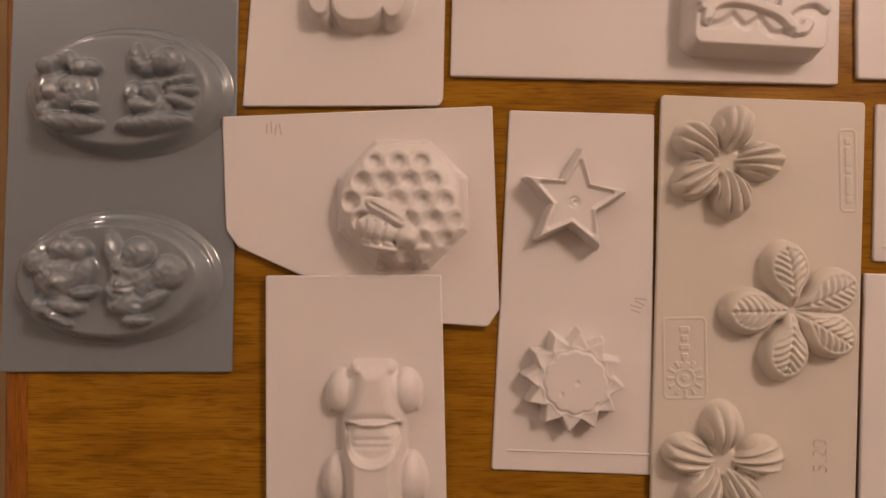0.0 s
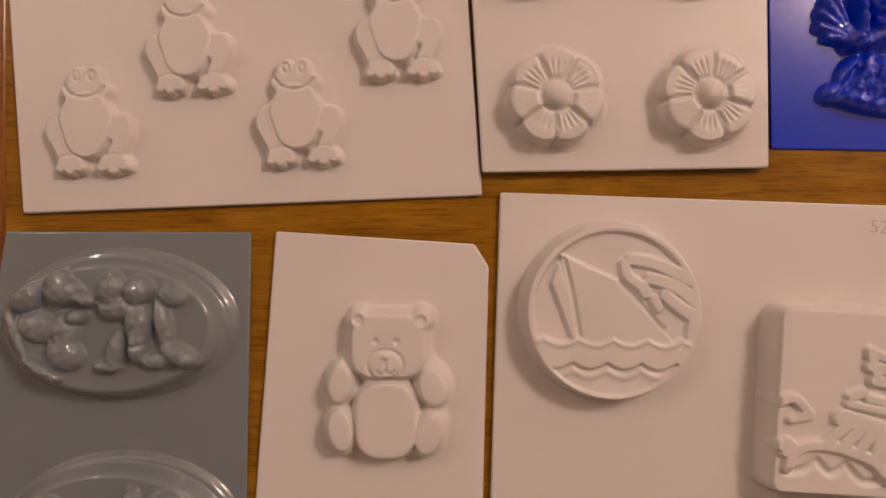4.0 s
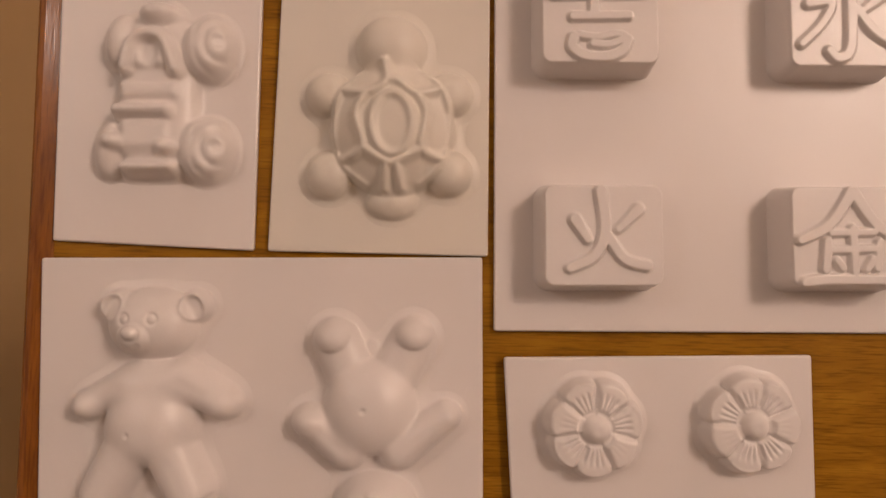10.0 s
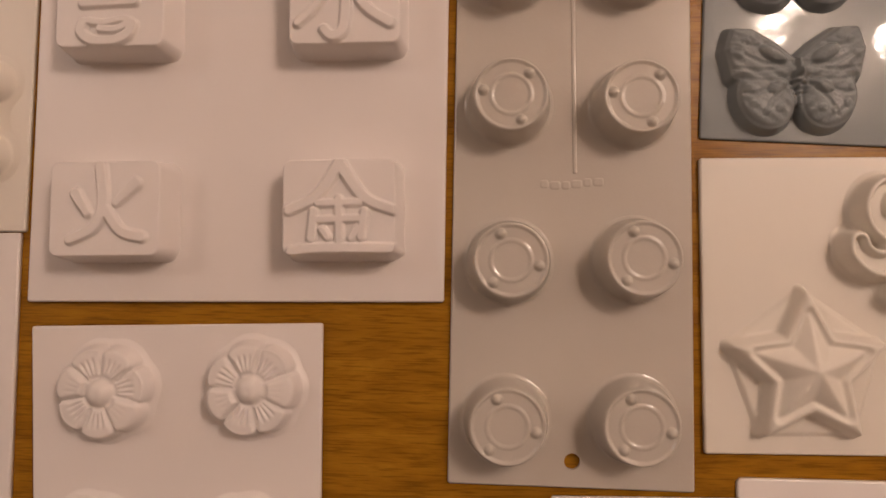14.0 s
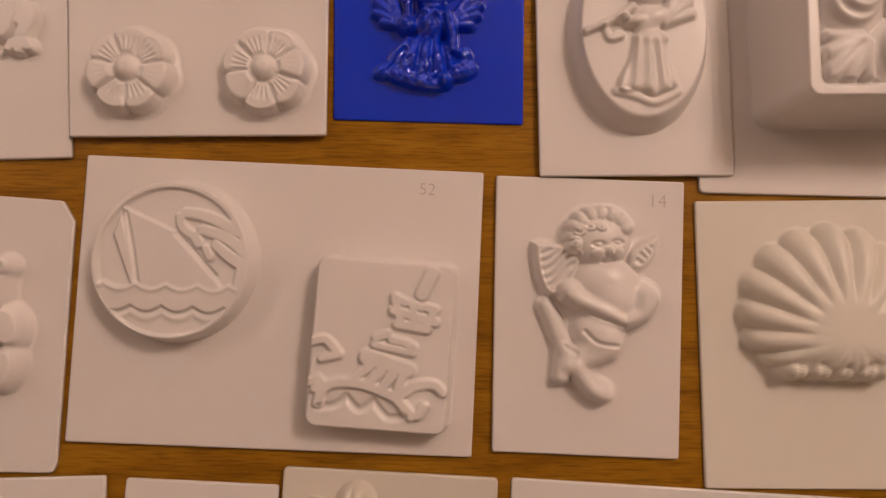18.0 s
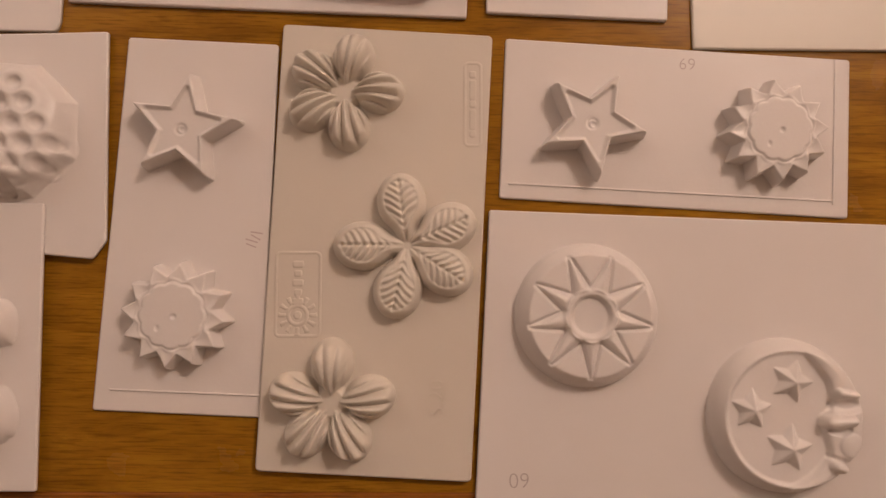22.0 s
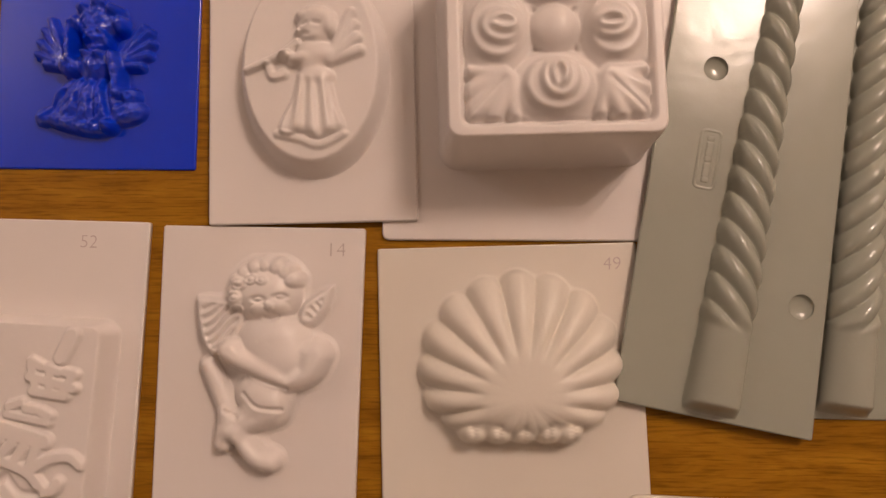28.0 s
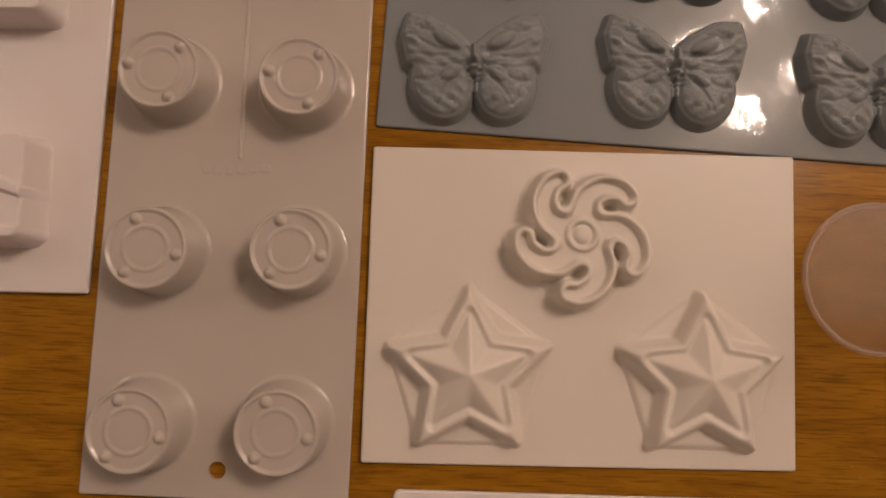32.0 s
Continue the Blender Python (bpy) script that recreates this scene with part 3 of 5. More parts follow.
# ---- corner of the table: beach car, turtle, characters, daisies ----
def buggy_shape(U, V):
    H = puff(rect(U, V, -14, 0, 74, 148, 50), 50, 9)
    for u, v, p, q, h in ((80, -88, 50, 64, 15), (-84, -99, 30, 54, 12), (76, 103, 52, 62, 14), (-100, 100, 30, 57, 11)):
        d = ell(U, V, u, v, p, q, 6)
        band = np.hypot((U - u - 26) / p, (V - v) / q)
        swirl = 1.5 * step((np.sin(band * 15.0) - 0.1) * 2.0) * step(-d / 8) * (U > u - 18) if u > 0 else 0
        H = np.maximum(H, puff(d, 34, h) - swirl)
    top = ell(U, V, -12, -149, 40, 25)
    H = np.maximum(H, puff(top, 20, 15) + groove(ell(U, V, -12, -151, 24, 13), 4, 1.4) + groove(ell(U, V, -10, -152, 10, 5), 4, 1.0))
    hood = line(U, V, [(-67, -44), (-54, -92), (-24, -106), (6, -92), (24, -40)], 17, 17)
    H = np.maximum(H, puff(hood, 16, 15))
    H = np.maximum(H, puff(rect(U, V, -24, -70, 40, 34, 20), 24, 12) - puff(ell(U, V, -24, -72, 18, 24), 16, 3.0))
    H = np.maximum(H, puff(rect(U, V, -24, -4, 62, 24, 14), 20, 11))
    H = np.maximum(H, puff(rect(U, V, -35, 33, 60, 17, 15), 15, 14.5))
    H = np.maximum(H, puff(rect(U, V, -30, 80, 56, 40, 20), 26, 11))
    H = np.maximum(H, puff(ell(U, V, -87, 90, 28, 19, 10), 15, 15))
    H = np.maximum(H, puff(ell(U, V, 8, 101, 26, 19, 5), 15, 15))
    return np.maximum(H, puff(rect(U, V, -24, 137, 54, 14, 12), 12, 13.5))


m = mold("beach_buggy_mold", "white plastic mold of a cartoon toy car", [(-0.2352, 0.5712), (-0.1321, 0.5684), (-0.1331, 0.7302), (-0.2385, 0.7289)], WHITE, radii=0.001, thick=0.003)
form(m, "toy_car_form", relief("toy_car_form", lambda U, V: drape(buggy_shape(U, V), 6, 0.5), (-160, 160, -200, 190), 0.2795, 1.7, 2.2), (-0.1791, 0.6475), 1.7)


def turtle_shape(U, V):
    shell = ell(U, V, 2, 18, 116, 128)
    H = puff(shell, 100, 20)
    legs = [puff(ell(U, V, u, v, a, b), 40, h) for u, v, a, b, h in ((-116, -48, 44, 43, 12), (106, -48, 46, 44, 12), (-116, 102, 44, 45, 12), (104, 100, 45, 44, 12), (0, 152, 50, 34, 9))]
    head = puff(ell(U, V, 0, -135, 66, 64), 62, 17)
    H = drape(blend([H, head, *legs], 0.32), 9, 0.5)
    rings = [line(U, V, [(37 * math.sin(a / 8 * math.pi) + 4, 20 - 55 * math.cos(a / 8 * math.pi)) for a in range(17)], 1)]
    ribs = [[(-14, -106), (-6, -60), (-40, -38), (-92, -50)], [(-14, -106), (-10, -112)], [(-6, -60), (14, -60), (48, -36), (98, -52)],
            [(-40, -38), (-62, 0), (-50, 62), (-98, 84)], [(48, -36), (66, 0), (58, 64), (100, 82)], [(-50, 62), (-8, 88), (10, 88), (58, 64)], [(-8, 88), (-14, 140)], [(10, 88), (20, 140)],
            [(-62, -84), (-92, -50), (-108, 20), (-98, 84), (-50, 128)], [(66, -84), (98, -52), (112, 20), (100, 82), (56, 128)]]
    net = np.minimum(np.minimum.reduce([line(U, V, r, 1) for r in ribs]), rings[0])
    inside = step(-shell / 10)
    return H + 3.4 * np.exp(-np.maximum(net, 0) ** 2 / 64.0) * inside + puff(ell(U, V, 4, 20, 34, 48), 20, 1.0)


m = mold("turtle_mold", "cream plastic mold of a turtle with a paneled shell", [(-0.1250, 0.5685), (-0.0108, 0.5684), (-0.0126, 0.7281), (-0.1225, 0.7271)], IVORY, radii=0.001, thick=0.003)
form(m, "turtle_form", relief("turtle_form", turtle_shape, (-190, 190, -215, 205), 0.2795, 1.8, 0.9), (-0.0625, 0.6378), 1.7)


def tablet(strokes):
    def shape(U, V):
        H = mesa(rect(U, V, 0, 0, 104, 88, 16), 11, 19.0)
        d = np.minimum.reduce([line(U, V, pts, r0, r1) for pts, r0, r1 in strokes])
        return H + mesa(d, 5, 2.4)
    return shape


luck = [([(-84, -34), (-30, -36), (80, -38)], 8, 7), ([(-12, -90), (-11, -50), (-13, -4)], 9, 7), ([(-50, 6), (50, 4)], 7, 6),
        ([(-50, 44), (-52, 62), (-30, 78), (8, 80), (38, 68), (48, 48)], 8, 7), ([(-38, 40), (-8, 44), (28, 38), (42, 44), (16, 58), (-16, 56)], 5, 5)]
water = [([(2, -88), (4, -20), (0, 58), (-22, 76), (-38, 62)], 9, 7), ([(-74, -24), (-32, -26), (-50, 12), (-88, 50)], 7, 6), ([(76, -52), (28, -14)], 10, 5), ([(14, -16), (44, 24), (86, 52)], 7, 8)]
fire = [([(-52, -28), (-30, 8)], 9, 6), ([(60, -46), (24, -10)], 9, 5), ([(-6, -78), (0, -10), (-18, 36), (-62, 58)], 9, 7), ([(4, 0), (34, 42), (74, 54)], 7, 8)]
gold = [([(2, -82), (-40, -22), (-92, 6)], 9, 7), ([(2, -82), (46, -18), (104, 8)], 9, 7), ([(-46, 8), (-50, 58)], 6, 7), ([(0, -14), (2, 62)], 6, 6), ([(48, 10), (42, 56)], 6, 6),
        ([(-38, -6), (38, -8)], 5, 5), ([(-36, 24), (40, 22)], 5, 5), ([(-86, 82), (-40, 76), (106, 78)], 8, 7), ([(-30, 42), (-20, 56)], 5, 5), ([(34, 40), (24, 58)], 5, 5)]
m = mold("character_tile_mold", "white plastic mold with four tiles of brushed characters", [(-0.0069, 0.5299), (0.2218, 0.5335), (0.2217, 0.7436), (-0.0103, 0.7393)], WHITE, radii=0.001, thick=0.0034)
for strokes, at in ((luck, (0.0418, 0.6908)), (water, (0.1675, 0.6928)), (fire, (0.0447, 0.5794)), (gold, (0.1677, 0.5817))):
    form(m, "character_tile", relief("character_tile", tablet(strokes), (-125, 125, -108, 108), 0.279, 1.4, 0.7), at, 1.3)


def daisy_shape(U, V):
    """Seven broad petals at uneven heights round a ball, most of them scored along their length."""
    r, a = np.hypot(U, V), np.arctan2(V, U)
    petal = np.abs(np.cos(a * 3.5))
    rim = 74 + 11 * petal ** 0.5
    n = np.floor((a + math.pi) / (2 * math.pi / 7)).astype(int) % 7
    rise = np.array((0.6, -0.3, 0.3, -0.5, 0.7, 0.0, -0.4))[n]
    score = np.array((0.15, 1.0, 0.8, 1.0, 0.1, 1.0, 0.9))[n]
    H = 10.5 * step(1 - (r - rim + 3) / 14)
    H = H + (1.4 * np.clip((86 - r) / 60, 0, 1) + rise) * step((rim - r) / 8)
    gap = np.abs(np.sin(a * 17.5)) * r / 17.5
    H = H - 1.4 * score * np.exp(-(gap / 2.3) ** 2) * step((r - 33) / 4) * step((70 - r) / 16)
    H = H - 2.0 * np.exp(-(np.abs(np.cos(a * 3.5)) * r / 3.5 / 4.0) ** 2) * step((r - 30) / 8) * (r < rim + 6)
    H = H - 2.2 * step((38 - r) / 8)
    return drape(np.maximum(H, puff(r - 33, 28, 14.6)), 7, 0.55)


daisy = relief("daisy_form", daisy_shape, (-104, 104, -104, 104), 0.279, 1.4, 0.7)
m = mold("daisy_mold", "white plastic mold with six round daisies", [(0.0142, 0.2875), (0.1617, 0.2918), (0.1574, 0.5213), (-0.0018, 0.5168)], WHITE, lift=0.0031, radii=0.001, thick=0.0026)
for (x, y), turn in zip(((0.0380, 0.4036), (0.1195, 0.4050), (0.0500, 0.3253), (0.1270, 0.3270), (0.0434, 0.4835), (0.1225, 0.4868)), (5, 20, 38, 60, 12, 50)):
    form(m, "daisy_form", daisy, (x, y), turn)


# ---- middle: glossy cups, blue angel, butterflies ----
def cup_shape(U, V):
    r = np.hypot(U, V)
    H = mesa(r - 66, 14, 18.0)
    H = H + ridge(r - 65, 5, 1.1) + ridge(r - 36, 4, 0.5)
    for a in (10, 128, 248):
        H = H + puff(np.hypot(U - 51 * math.cos(radians(a)), V - 51 * math.sin(radians(a))) - 9, 9, 2.6)
    return H + 1.2 * step(1 - (r - 74) / 16)


cup = relief("round_cup", cup_shape, (-104, 104, -104, 104), 0.285, 1.6, 0.7)
m = mold("round_cup_mold", "glossy putty-colored plastic mold with eight round cups and a punched hole", [(0.2252, 0.4386), (0.3536, 0.4372), (0.3540, 0.7581), (0.2265, 0.7534)], PUTTY, radii=0.001, thick=0.0022)
for (x, y), turn in zip(((0.2558, 0.7166), (0.3215, 0.7180), (0.2555, 0.6415), (0.3222, 0.6408), (0.2562, 0.5555), (0.3232, 0.5575), (0.2552, 0.4724), (0.3216, 0.4738)), (60, 60, 60, 60, 0, 0, 0, 0)):
    form(m, "round_cup", cup, (x, y), turn)
crease = part("crease", block(-0.0013, 0.0013, -0.075, 0.075, -0.0008, 0.0005, 0.0009, 3), PUTTY, m, "long pressed crease")
crease.matrix_local = pose(0.2904 - m.location.x, 0.6786 - m.location.y, 0.0022, 0, 0, 0.8)


def pressed_mark(U, V):
    return np.maximum.reduce([mesa(rect(U, V, -52 + 20 * k, 3 * math.sin(k), 6 + 2 * (k % 2), 6, 3), 4, 0.55) for k in range(6)])


form(m, "pressed_mark", relief("pressed_mark", pressed_mark, (-75, 75, -18, 18), 0.29, 1.4, 0.7), (0.2901, 0.5983), 1.0, "small unreadable pressed marks")
punch(m, [(0.2903, 0.4516, 0.0042)])


def angel_shape(U, V):
    H = np.zeros(U.shape)
    for root, tips in (((-44, -6), ((-78, -90), (-88, -72), (-96, -52), (-98, -30), (-84, -12))), ((36, -8), ((82, -76), (94, -66), (97, -46), (92, -26), (80, -6)))):
        for tip in tips:
            H = np.maximum(H, puff(line(U, V, [root, tip], 9, 9), 9, 6))
    blobs = [(8, -84, 42, 38, 0, 11), (-14, -104, 16, 14, 0, 12.5), (12, -114, 18, 12, 0, 13), (36, -102, 15, 14, 0, 12.5), (46, -78, 12, 18, 0, 11), (-30, -82, 12, 18, 0, 11), (8, -54, 26, 28, 0, 13), (-4, -60, 7, 5, 0, 14.5), (20, -60, 7, 5, 0, 14.5),
             (4, -10, 34, 32, 0, 10), (-38, -6, 21, 20, 0, 11), (-6, -24, 10, 9, 0, 13), (14, -22, 10, 9, 0, 13), (4, -4, 9, 14, 0, 12), (-9, 58, 64, 50, 0, 10.5), (-76, 78, 26, 18, -20, 7), (-28, 94, 64, 17, 14, 9), (31, 99, 15, 14, 0, 12), (58, 76, 36, 22, -10, 8), (66, 48, 17, 17, 0, 9)]
    H = np.maximum(H, animals(U, V, blobs))
    H = np.maximum(H, puff(line(U, V, [(-36, -80), (-36, -14)], 8, 9), 8, 12))
    H = np.maximum(H, puff(line(U, V, [(37, -20), (44, 14), (46, 44)], 14, 11), 12, 12))
    for pts in ([(-30, 16), (-52, 70)], [(-10, 20), (-22, 84)], [(8, 22), (6, 84)], [(24, 24), (34, 78)], [(-6, -44), (8, -40), (20, -44)], [(-44, 40), (-70, 80)]):
        H = H + groove(line(U, V, pts, 1), 6, 2.6)
    ripple = np.sin(U * 0.22 + V * 0.10) * np.sin(V * 0.19 - U * 0.06)
    grain = np.sin(U * 0.50 + 1.2 * np.sin(V * 0.23)) * np.sin(V * 0.46 + 1.1 * np.sin(U * 0.29))
    return H + (0.7 * ripple + 0.6 * grain) * step((H - 4) / 4)


m = mold("blue_angel_mold", "glossy royal blue plastic mold of a winged angel", [(0.1647, 0.3022), (0.2754, 0.3017), (0.2748, 0.4137), (0.1616, 0.4143)], BLUE, radii=0.001, thick=0.0014)
form(m, "angel_form", relief("angel_form", angel_shape, (-125, 130, -145, 130), 0.318, 1.5, 1.0), (0.2188, 0.3562), 0.9)


def butterfly_shape(U, V):
    X = np.abs(U)
    wing = union([poly(X, V, [(0, -20), (40, -56), (84, -84), (118, -86), (128, -50), (116, 0), (60, 10), (0, 14)]) - 6, ell(X, V, 60, 46, 48, 56, 20) - 4], 8)
    H = mesa(wing, 12, 7.0) + puff(wing + 2, 26, 3.4)
    inner = step(-wing / 8) * 0.85
    H = H + 3.0 * puff(ell(X, V, 50, -36, 30, 14, -30), 13, 1.0) + 2.2 * puff(ell(X, V, 42, 26, 22, 13, 32), 12, 1.0)
    for pts in ([(12, -14), (70, -4), (118, -10)], [(12, -20), (60, -16), (122, -46)], [(14, 4), (60, 16), (108, 8)], [(14, 14), (50, 52), (70, 84)], [(16, 8), (80, 40), (104, 40)], [(50, -62), (80, -52), (122, -66)]):
        H = H + groove(line(X, V, pts, 1), 5, 0.9) * inner
    rim = wing + 16
    H = H + 0.45 * np.cos((X * 0.75 + V) * 0.26) * np.exp(-(rim / 14) ** 2) * inner
    H = H + 0.18 * np.sin(U * 0.61 + 1.3 * np.sin(V * 0.31)) * np.sin(V * 0.53 + 1.7 * np.sin(U * 0.27)) * inner
    for u, v in ((100, -62), (112, -36), (88, 62), (64, 76), (98, 30), (84, -70), (40, 70)):
        H = H + puff(ell(X, V, u, v, 9, 8), 8, 1.1) * inner
    body = line(U, V, [(0, -26), (0, 0)], 8, 11)
    H = np.maximum(H, puff(body, 11, 13.0)) + puff(line(U, V, [(0, 2), (0, 56)], 9, 6), 8, 2.4)
    for v in (10, 20, 30, 40):
        H = H + groove(line(U, V, [(-12, v), (12, v)], 1), 3.5, 1.0)
    return H


butterfly = relief("butterfly_form", butterfly_shape, (-150, 150, -118, 118), 0.272, 1.6, 0.7)
m = mold("butterfly_mold", "glossy blue-grey plastic mold with rows of butterflies", [(0.3581, 0.6237), (0.7036, 0.6107), (0.7086, 0.7477), (0.3636, 0.7582)], STEEL, radii=0.001, thick=0.002)
for col, (x, y) in enumerate(((0.4066, 0.6572), (0.5086, 0.6592), (0.6116, 0.6537))):
    form(m, "butterfly_form", butterfly, (x, y), 1.3 if col == 0 else -1.5)
    form(m, "butterfly_form", butterfly, (x + 0.0020, y + 0.0675), 1.3 if col == 0 else -1.5)


def spiked_star_shape(U, V):
    """A ridged five-pointed star inside a thick rounded star-shaped border, with a thin pentagon web."""
    penta = [(140 * math.sin(k * 2 * math.pi / 5), -140 * math.cos(k * 2 * math.pi / 5)) for k in range(5)]
    base = poly(U, V, penta)
    H = mesa(base - 5, 7, 2.2)
    arm = poly(U, V, star(146, 74, 5))
    H = np.maximum(H, puff(arm - 9, 20, 11.5) * (arm < 9))
    H = H - mesa(poly(U, V, star(104, 50, 5)) - 2, 12, 3.4) * (arm < 9)
    a, r = np.arctan2(U, -V), np.hypot(U, V)
    w = (a + math.pi / 5) % (2 * math.pi / 5) - math.pi / 5
    lean = r * (np.cos(w) + np.abs(np.sin(w)) * 2.0)
    return np.maximum(H, (7.0 + 11.5 * np.clip(1 - lean / 114, 0, 1) ** 0.62) * (lean < 114))


spiked = relief("pointed_star_form", spiked_star_shape, (-168, 168, -168, 168), 0.275, 1.7, 2.0)


def pinwheel_shape(U, V):
    """Five hooked arms round a ringed hub, with raised rims."""
    arms = []
    for k in range(5):
        pts = [(r * math.cos(radians(t + 36 - 72 * k)), -r * math.sin(radians(t + 36 - 72 * k))) for r, t in ((16, 50), (44, 50), (70, 44), (92, 30), (106, 14), (107, 3))]
        arms.append(line(U, V, pts, 32, 19))
    d = union([*arms, np.hypot(U, V) - 50], 14)
    r = np.hypot(U, V)
    H = mesa(d, 11, 10.5) + ridge(d + 5, 7, 2.4) - mesa(d + 14, 6, 1.6)
    H = H + ridge(r - 26, 6, 1.8) + puff(r - 17, 14, 1.6)
    return drape(H, 6, 0.45)


m = mold("star_and_pinwheel_mold", "ivory plastic mold with two stars and a pinwheel", [(0.3586, 0.4574), (0.5700, 0.4599), (0.5716, 0.6161), (0.3577, 0.6129)], IVORY, radii=0.001, thick=0.003)
form(m, "pointed_star_form", spiked, (0.4090, 0.5023), 1.5)
form(m, "pointed_star_form", spiked, (0.5222, 0.5034), 0.0)
form(m, "pinwheel_form", relief("pinwheel_form", pinwheel_shape, (-140, 140, -140, 140), 0.269, 1.5, 1.0), (0.4620, 0.5708), 2.3)


# ---- near edge: ship and lighthouse, bee, beetle car, stars, flowers ----
def ship_shape(U, V):
    """A liner bow-on over two scalloped waves, smoke streaming from its funnels."""
    r = np.hypot(U, V)
    disc = step((137 - r) / 3)
    H = mesa(r - 140, 13, 14.0)
    sea = 40 + 10 * np.abs(np.sin((U + 2) * math.pi / 56))
    low = 82 + 11 * np.abs(np.sin((U + 10) * math.pi / 56))
    sky = step((132 - r) / 4) * step((sea - V) / 4 + 0.5)
    H = H - 2.4 * sky
    hull = poly(U, V, [(-88, -91), (6, -50), (52, -2), (96, 50), (40, 50), (-62, 50), (-74, -16)])
    raised = [hull, poly(U, V, [(-92, -74), (-101, -44), (-66, 42), (-76, -14)]) - 1,
              *[line(U, V, pts, 8, 10) for pts in ([(25, -86), (67, -79), (122, -55)], [(56, -56), (95, -45), (132, -20)], [(82, -29), (106, -10), (136, 8)])],
              line(U, V, [(15, -78), (20, -60), (44, -42)], 7), line(U, V, [(44, -44), (50, -32)], 8), line(U, V, [(64, -22), (72, -8)], 6), line(U, V, [(126, 16), (122, 46)], 5)]
    H = H + mesa(np.minimum.reduce(raised), 4, 2.4) * sky
    H = H + groove(line(U, V, [(-84, -84), (-68, -20), (-56, 44)], 1), 5, 1.6) * sky + groove(line(U, V, [(8, -48), (44, -12), (82, 26)], 1), 4, 2.0) * sky
    H = H - 2.2 * step((V - low) / 4 + 0.5) * disc + 0.9 * np.exp(-((V - low - 13) / 6) ** 2) * disc
    return H + 0.7 * np.exp(-((V - sea - 5) / 4) ** 2) * disc


def lighthouse_shape(U, V):
    """A leaning lighthouse over scalloped waves, on a rounded block."""
    H = mesa(rect(U, V, 0, 0, 122, 148, 16), 13, 16.0)
    X, Y = U * 0.9963 - V * 0.0854, U * 0.0854 + V * 0.9963
    bits = [line(X, Y, [(92, -126), (74, -90)], 11, 10), line(X, Y, [(26, -86), (44, -76)], 6), line(X, Y, [(54, -74), (72, -66)], 6), line(X, Y, [(82, -66), (98, -62)], 6),
            line(X, Y, [(24, -62), (96, -40)], 7), line(X, Y, [(26, -80), (36, -40)], 6), line(X, Y, [(58, -70), (58, -36)], 6), line(X, Y, [(94, -58), (80, -32)], 6), line(X, Y, [(30, -38), (82, -28)], 7),
            line(X, Y, [(-8, -14), (12, -20)], 6), line(X, Y, [(20, -10), (36, -6)], 6), line(X, Y, [(44, -4), (58, 4)], 6), line(X, Y, [(-12, -2), (56, 14)], 5),
            line(X, Y, [(-24, 20), (50, 44)], 13, 11), line(X, Y, [(-20, 36), (-52, 60)], 8, 5), line(X, Y, [(0, 44), (-26, 70)], 8, 6), line(X, Y, [(20, 50), (0, 80)], 8, 6), line(X, Y, [(38, 56), (26, 90)], 8, 6),
            line(X, Y, [(-124, -8), (-98, -12), (-76, 12)], 6), line(X, Y, [(-76, 14), (-106, 22)], 7, 4), line(X, Y, [(-126, 62), (-112, 56)], 6), line(X, Y, [(-118, 74), (-104, 62)], 5),
            line(X, Y, [(-112, 100), (-104, 76), (-80, 64), (-40, 66), (-4, 78), (28, 94), (52, 124)], 7), line(X, Y, [(38, 84), (60, 72), (92, 70), (110, 84)], 8, 6), line(X, Y, [(52, 122), (66, 122), (74, 110)], 6, 8)]
    H = H + mesa(np.minimum.reduce(bits), 5, 2.8)
    swell = [line(X, Y, pts, 1) for pts in ([(-112, 106), (-84, 104), (-62, 90)], [(-62, 90), (-40, 112), (-14, 98)], [(-14, 98), (10, 126), (40, 126)])]
    return H - 1.8 * step(1 - np.minimum.reduce(swell) / 9)


m = mold("ship_and_lighthouse_mold", "white plastic mold with a ship roundel and a lighthouse block", [(0.0205, 0.1148), (0.2490, 0.1110), (0.2530, 0.2728), (0.0238, 0.2778)], WHITE, radii=0.001, thick=0.003)
form(m, "ship_roundel", relief("ship_roundel", ship_shape, (-158, 158, -158, 158), 0.306, 1.5, 0.7), (0.0799, 0.2177), -0.6)
form(m, "lighthouse_block", relief("lighthouse_block", lighthouse_shape, (-136, 136, -160, 160), 0.304, 1.5, 0.7), (0.1979, 0.1738), -3.0)

words(m, "pencil_number", "52", (0.2206, 0.2619), -2.0, 0.010, PINKISH, 0.0, "faded handwritten number")


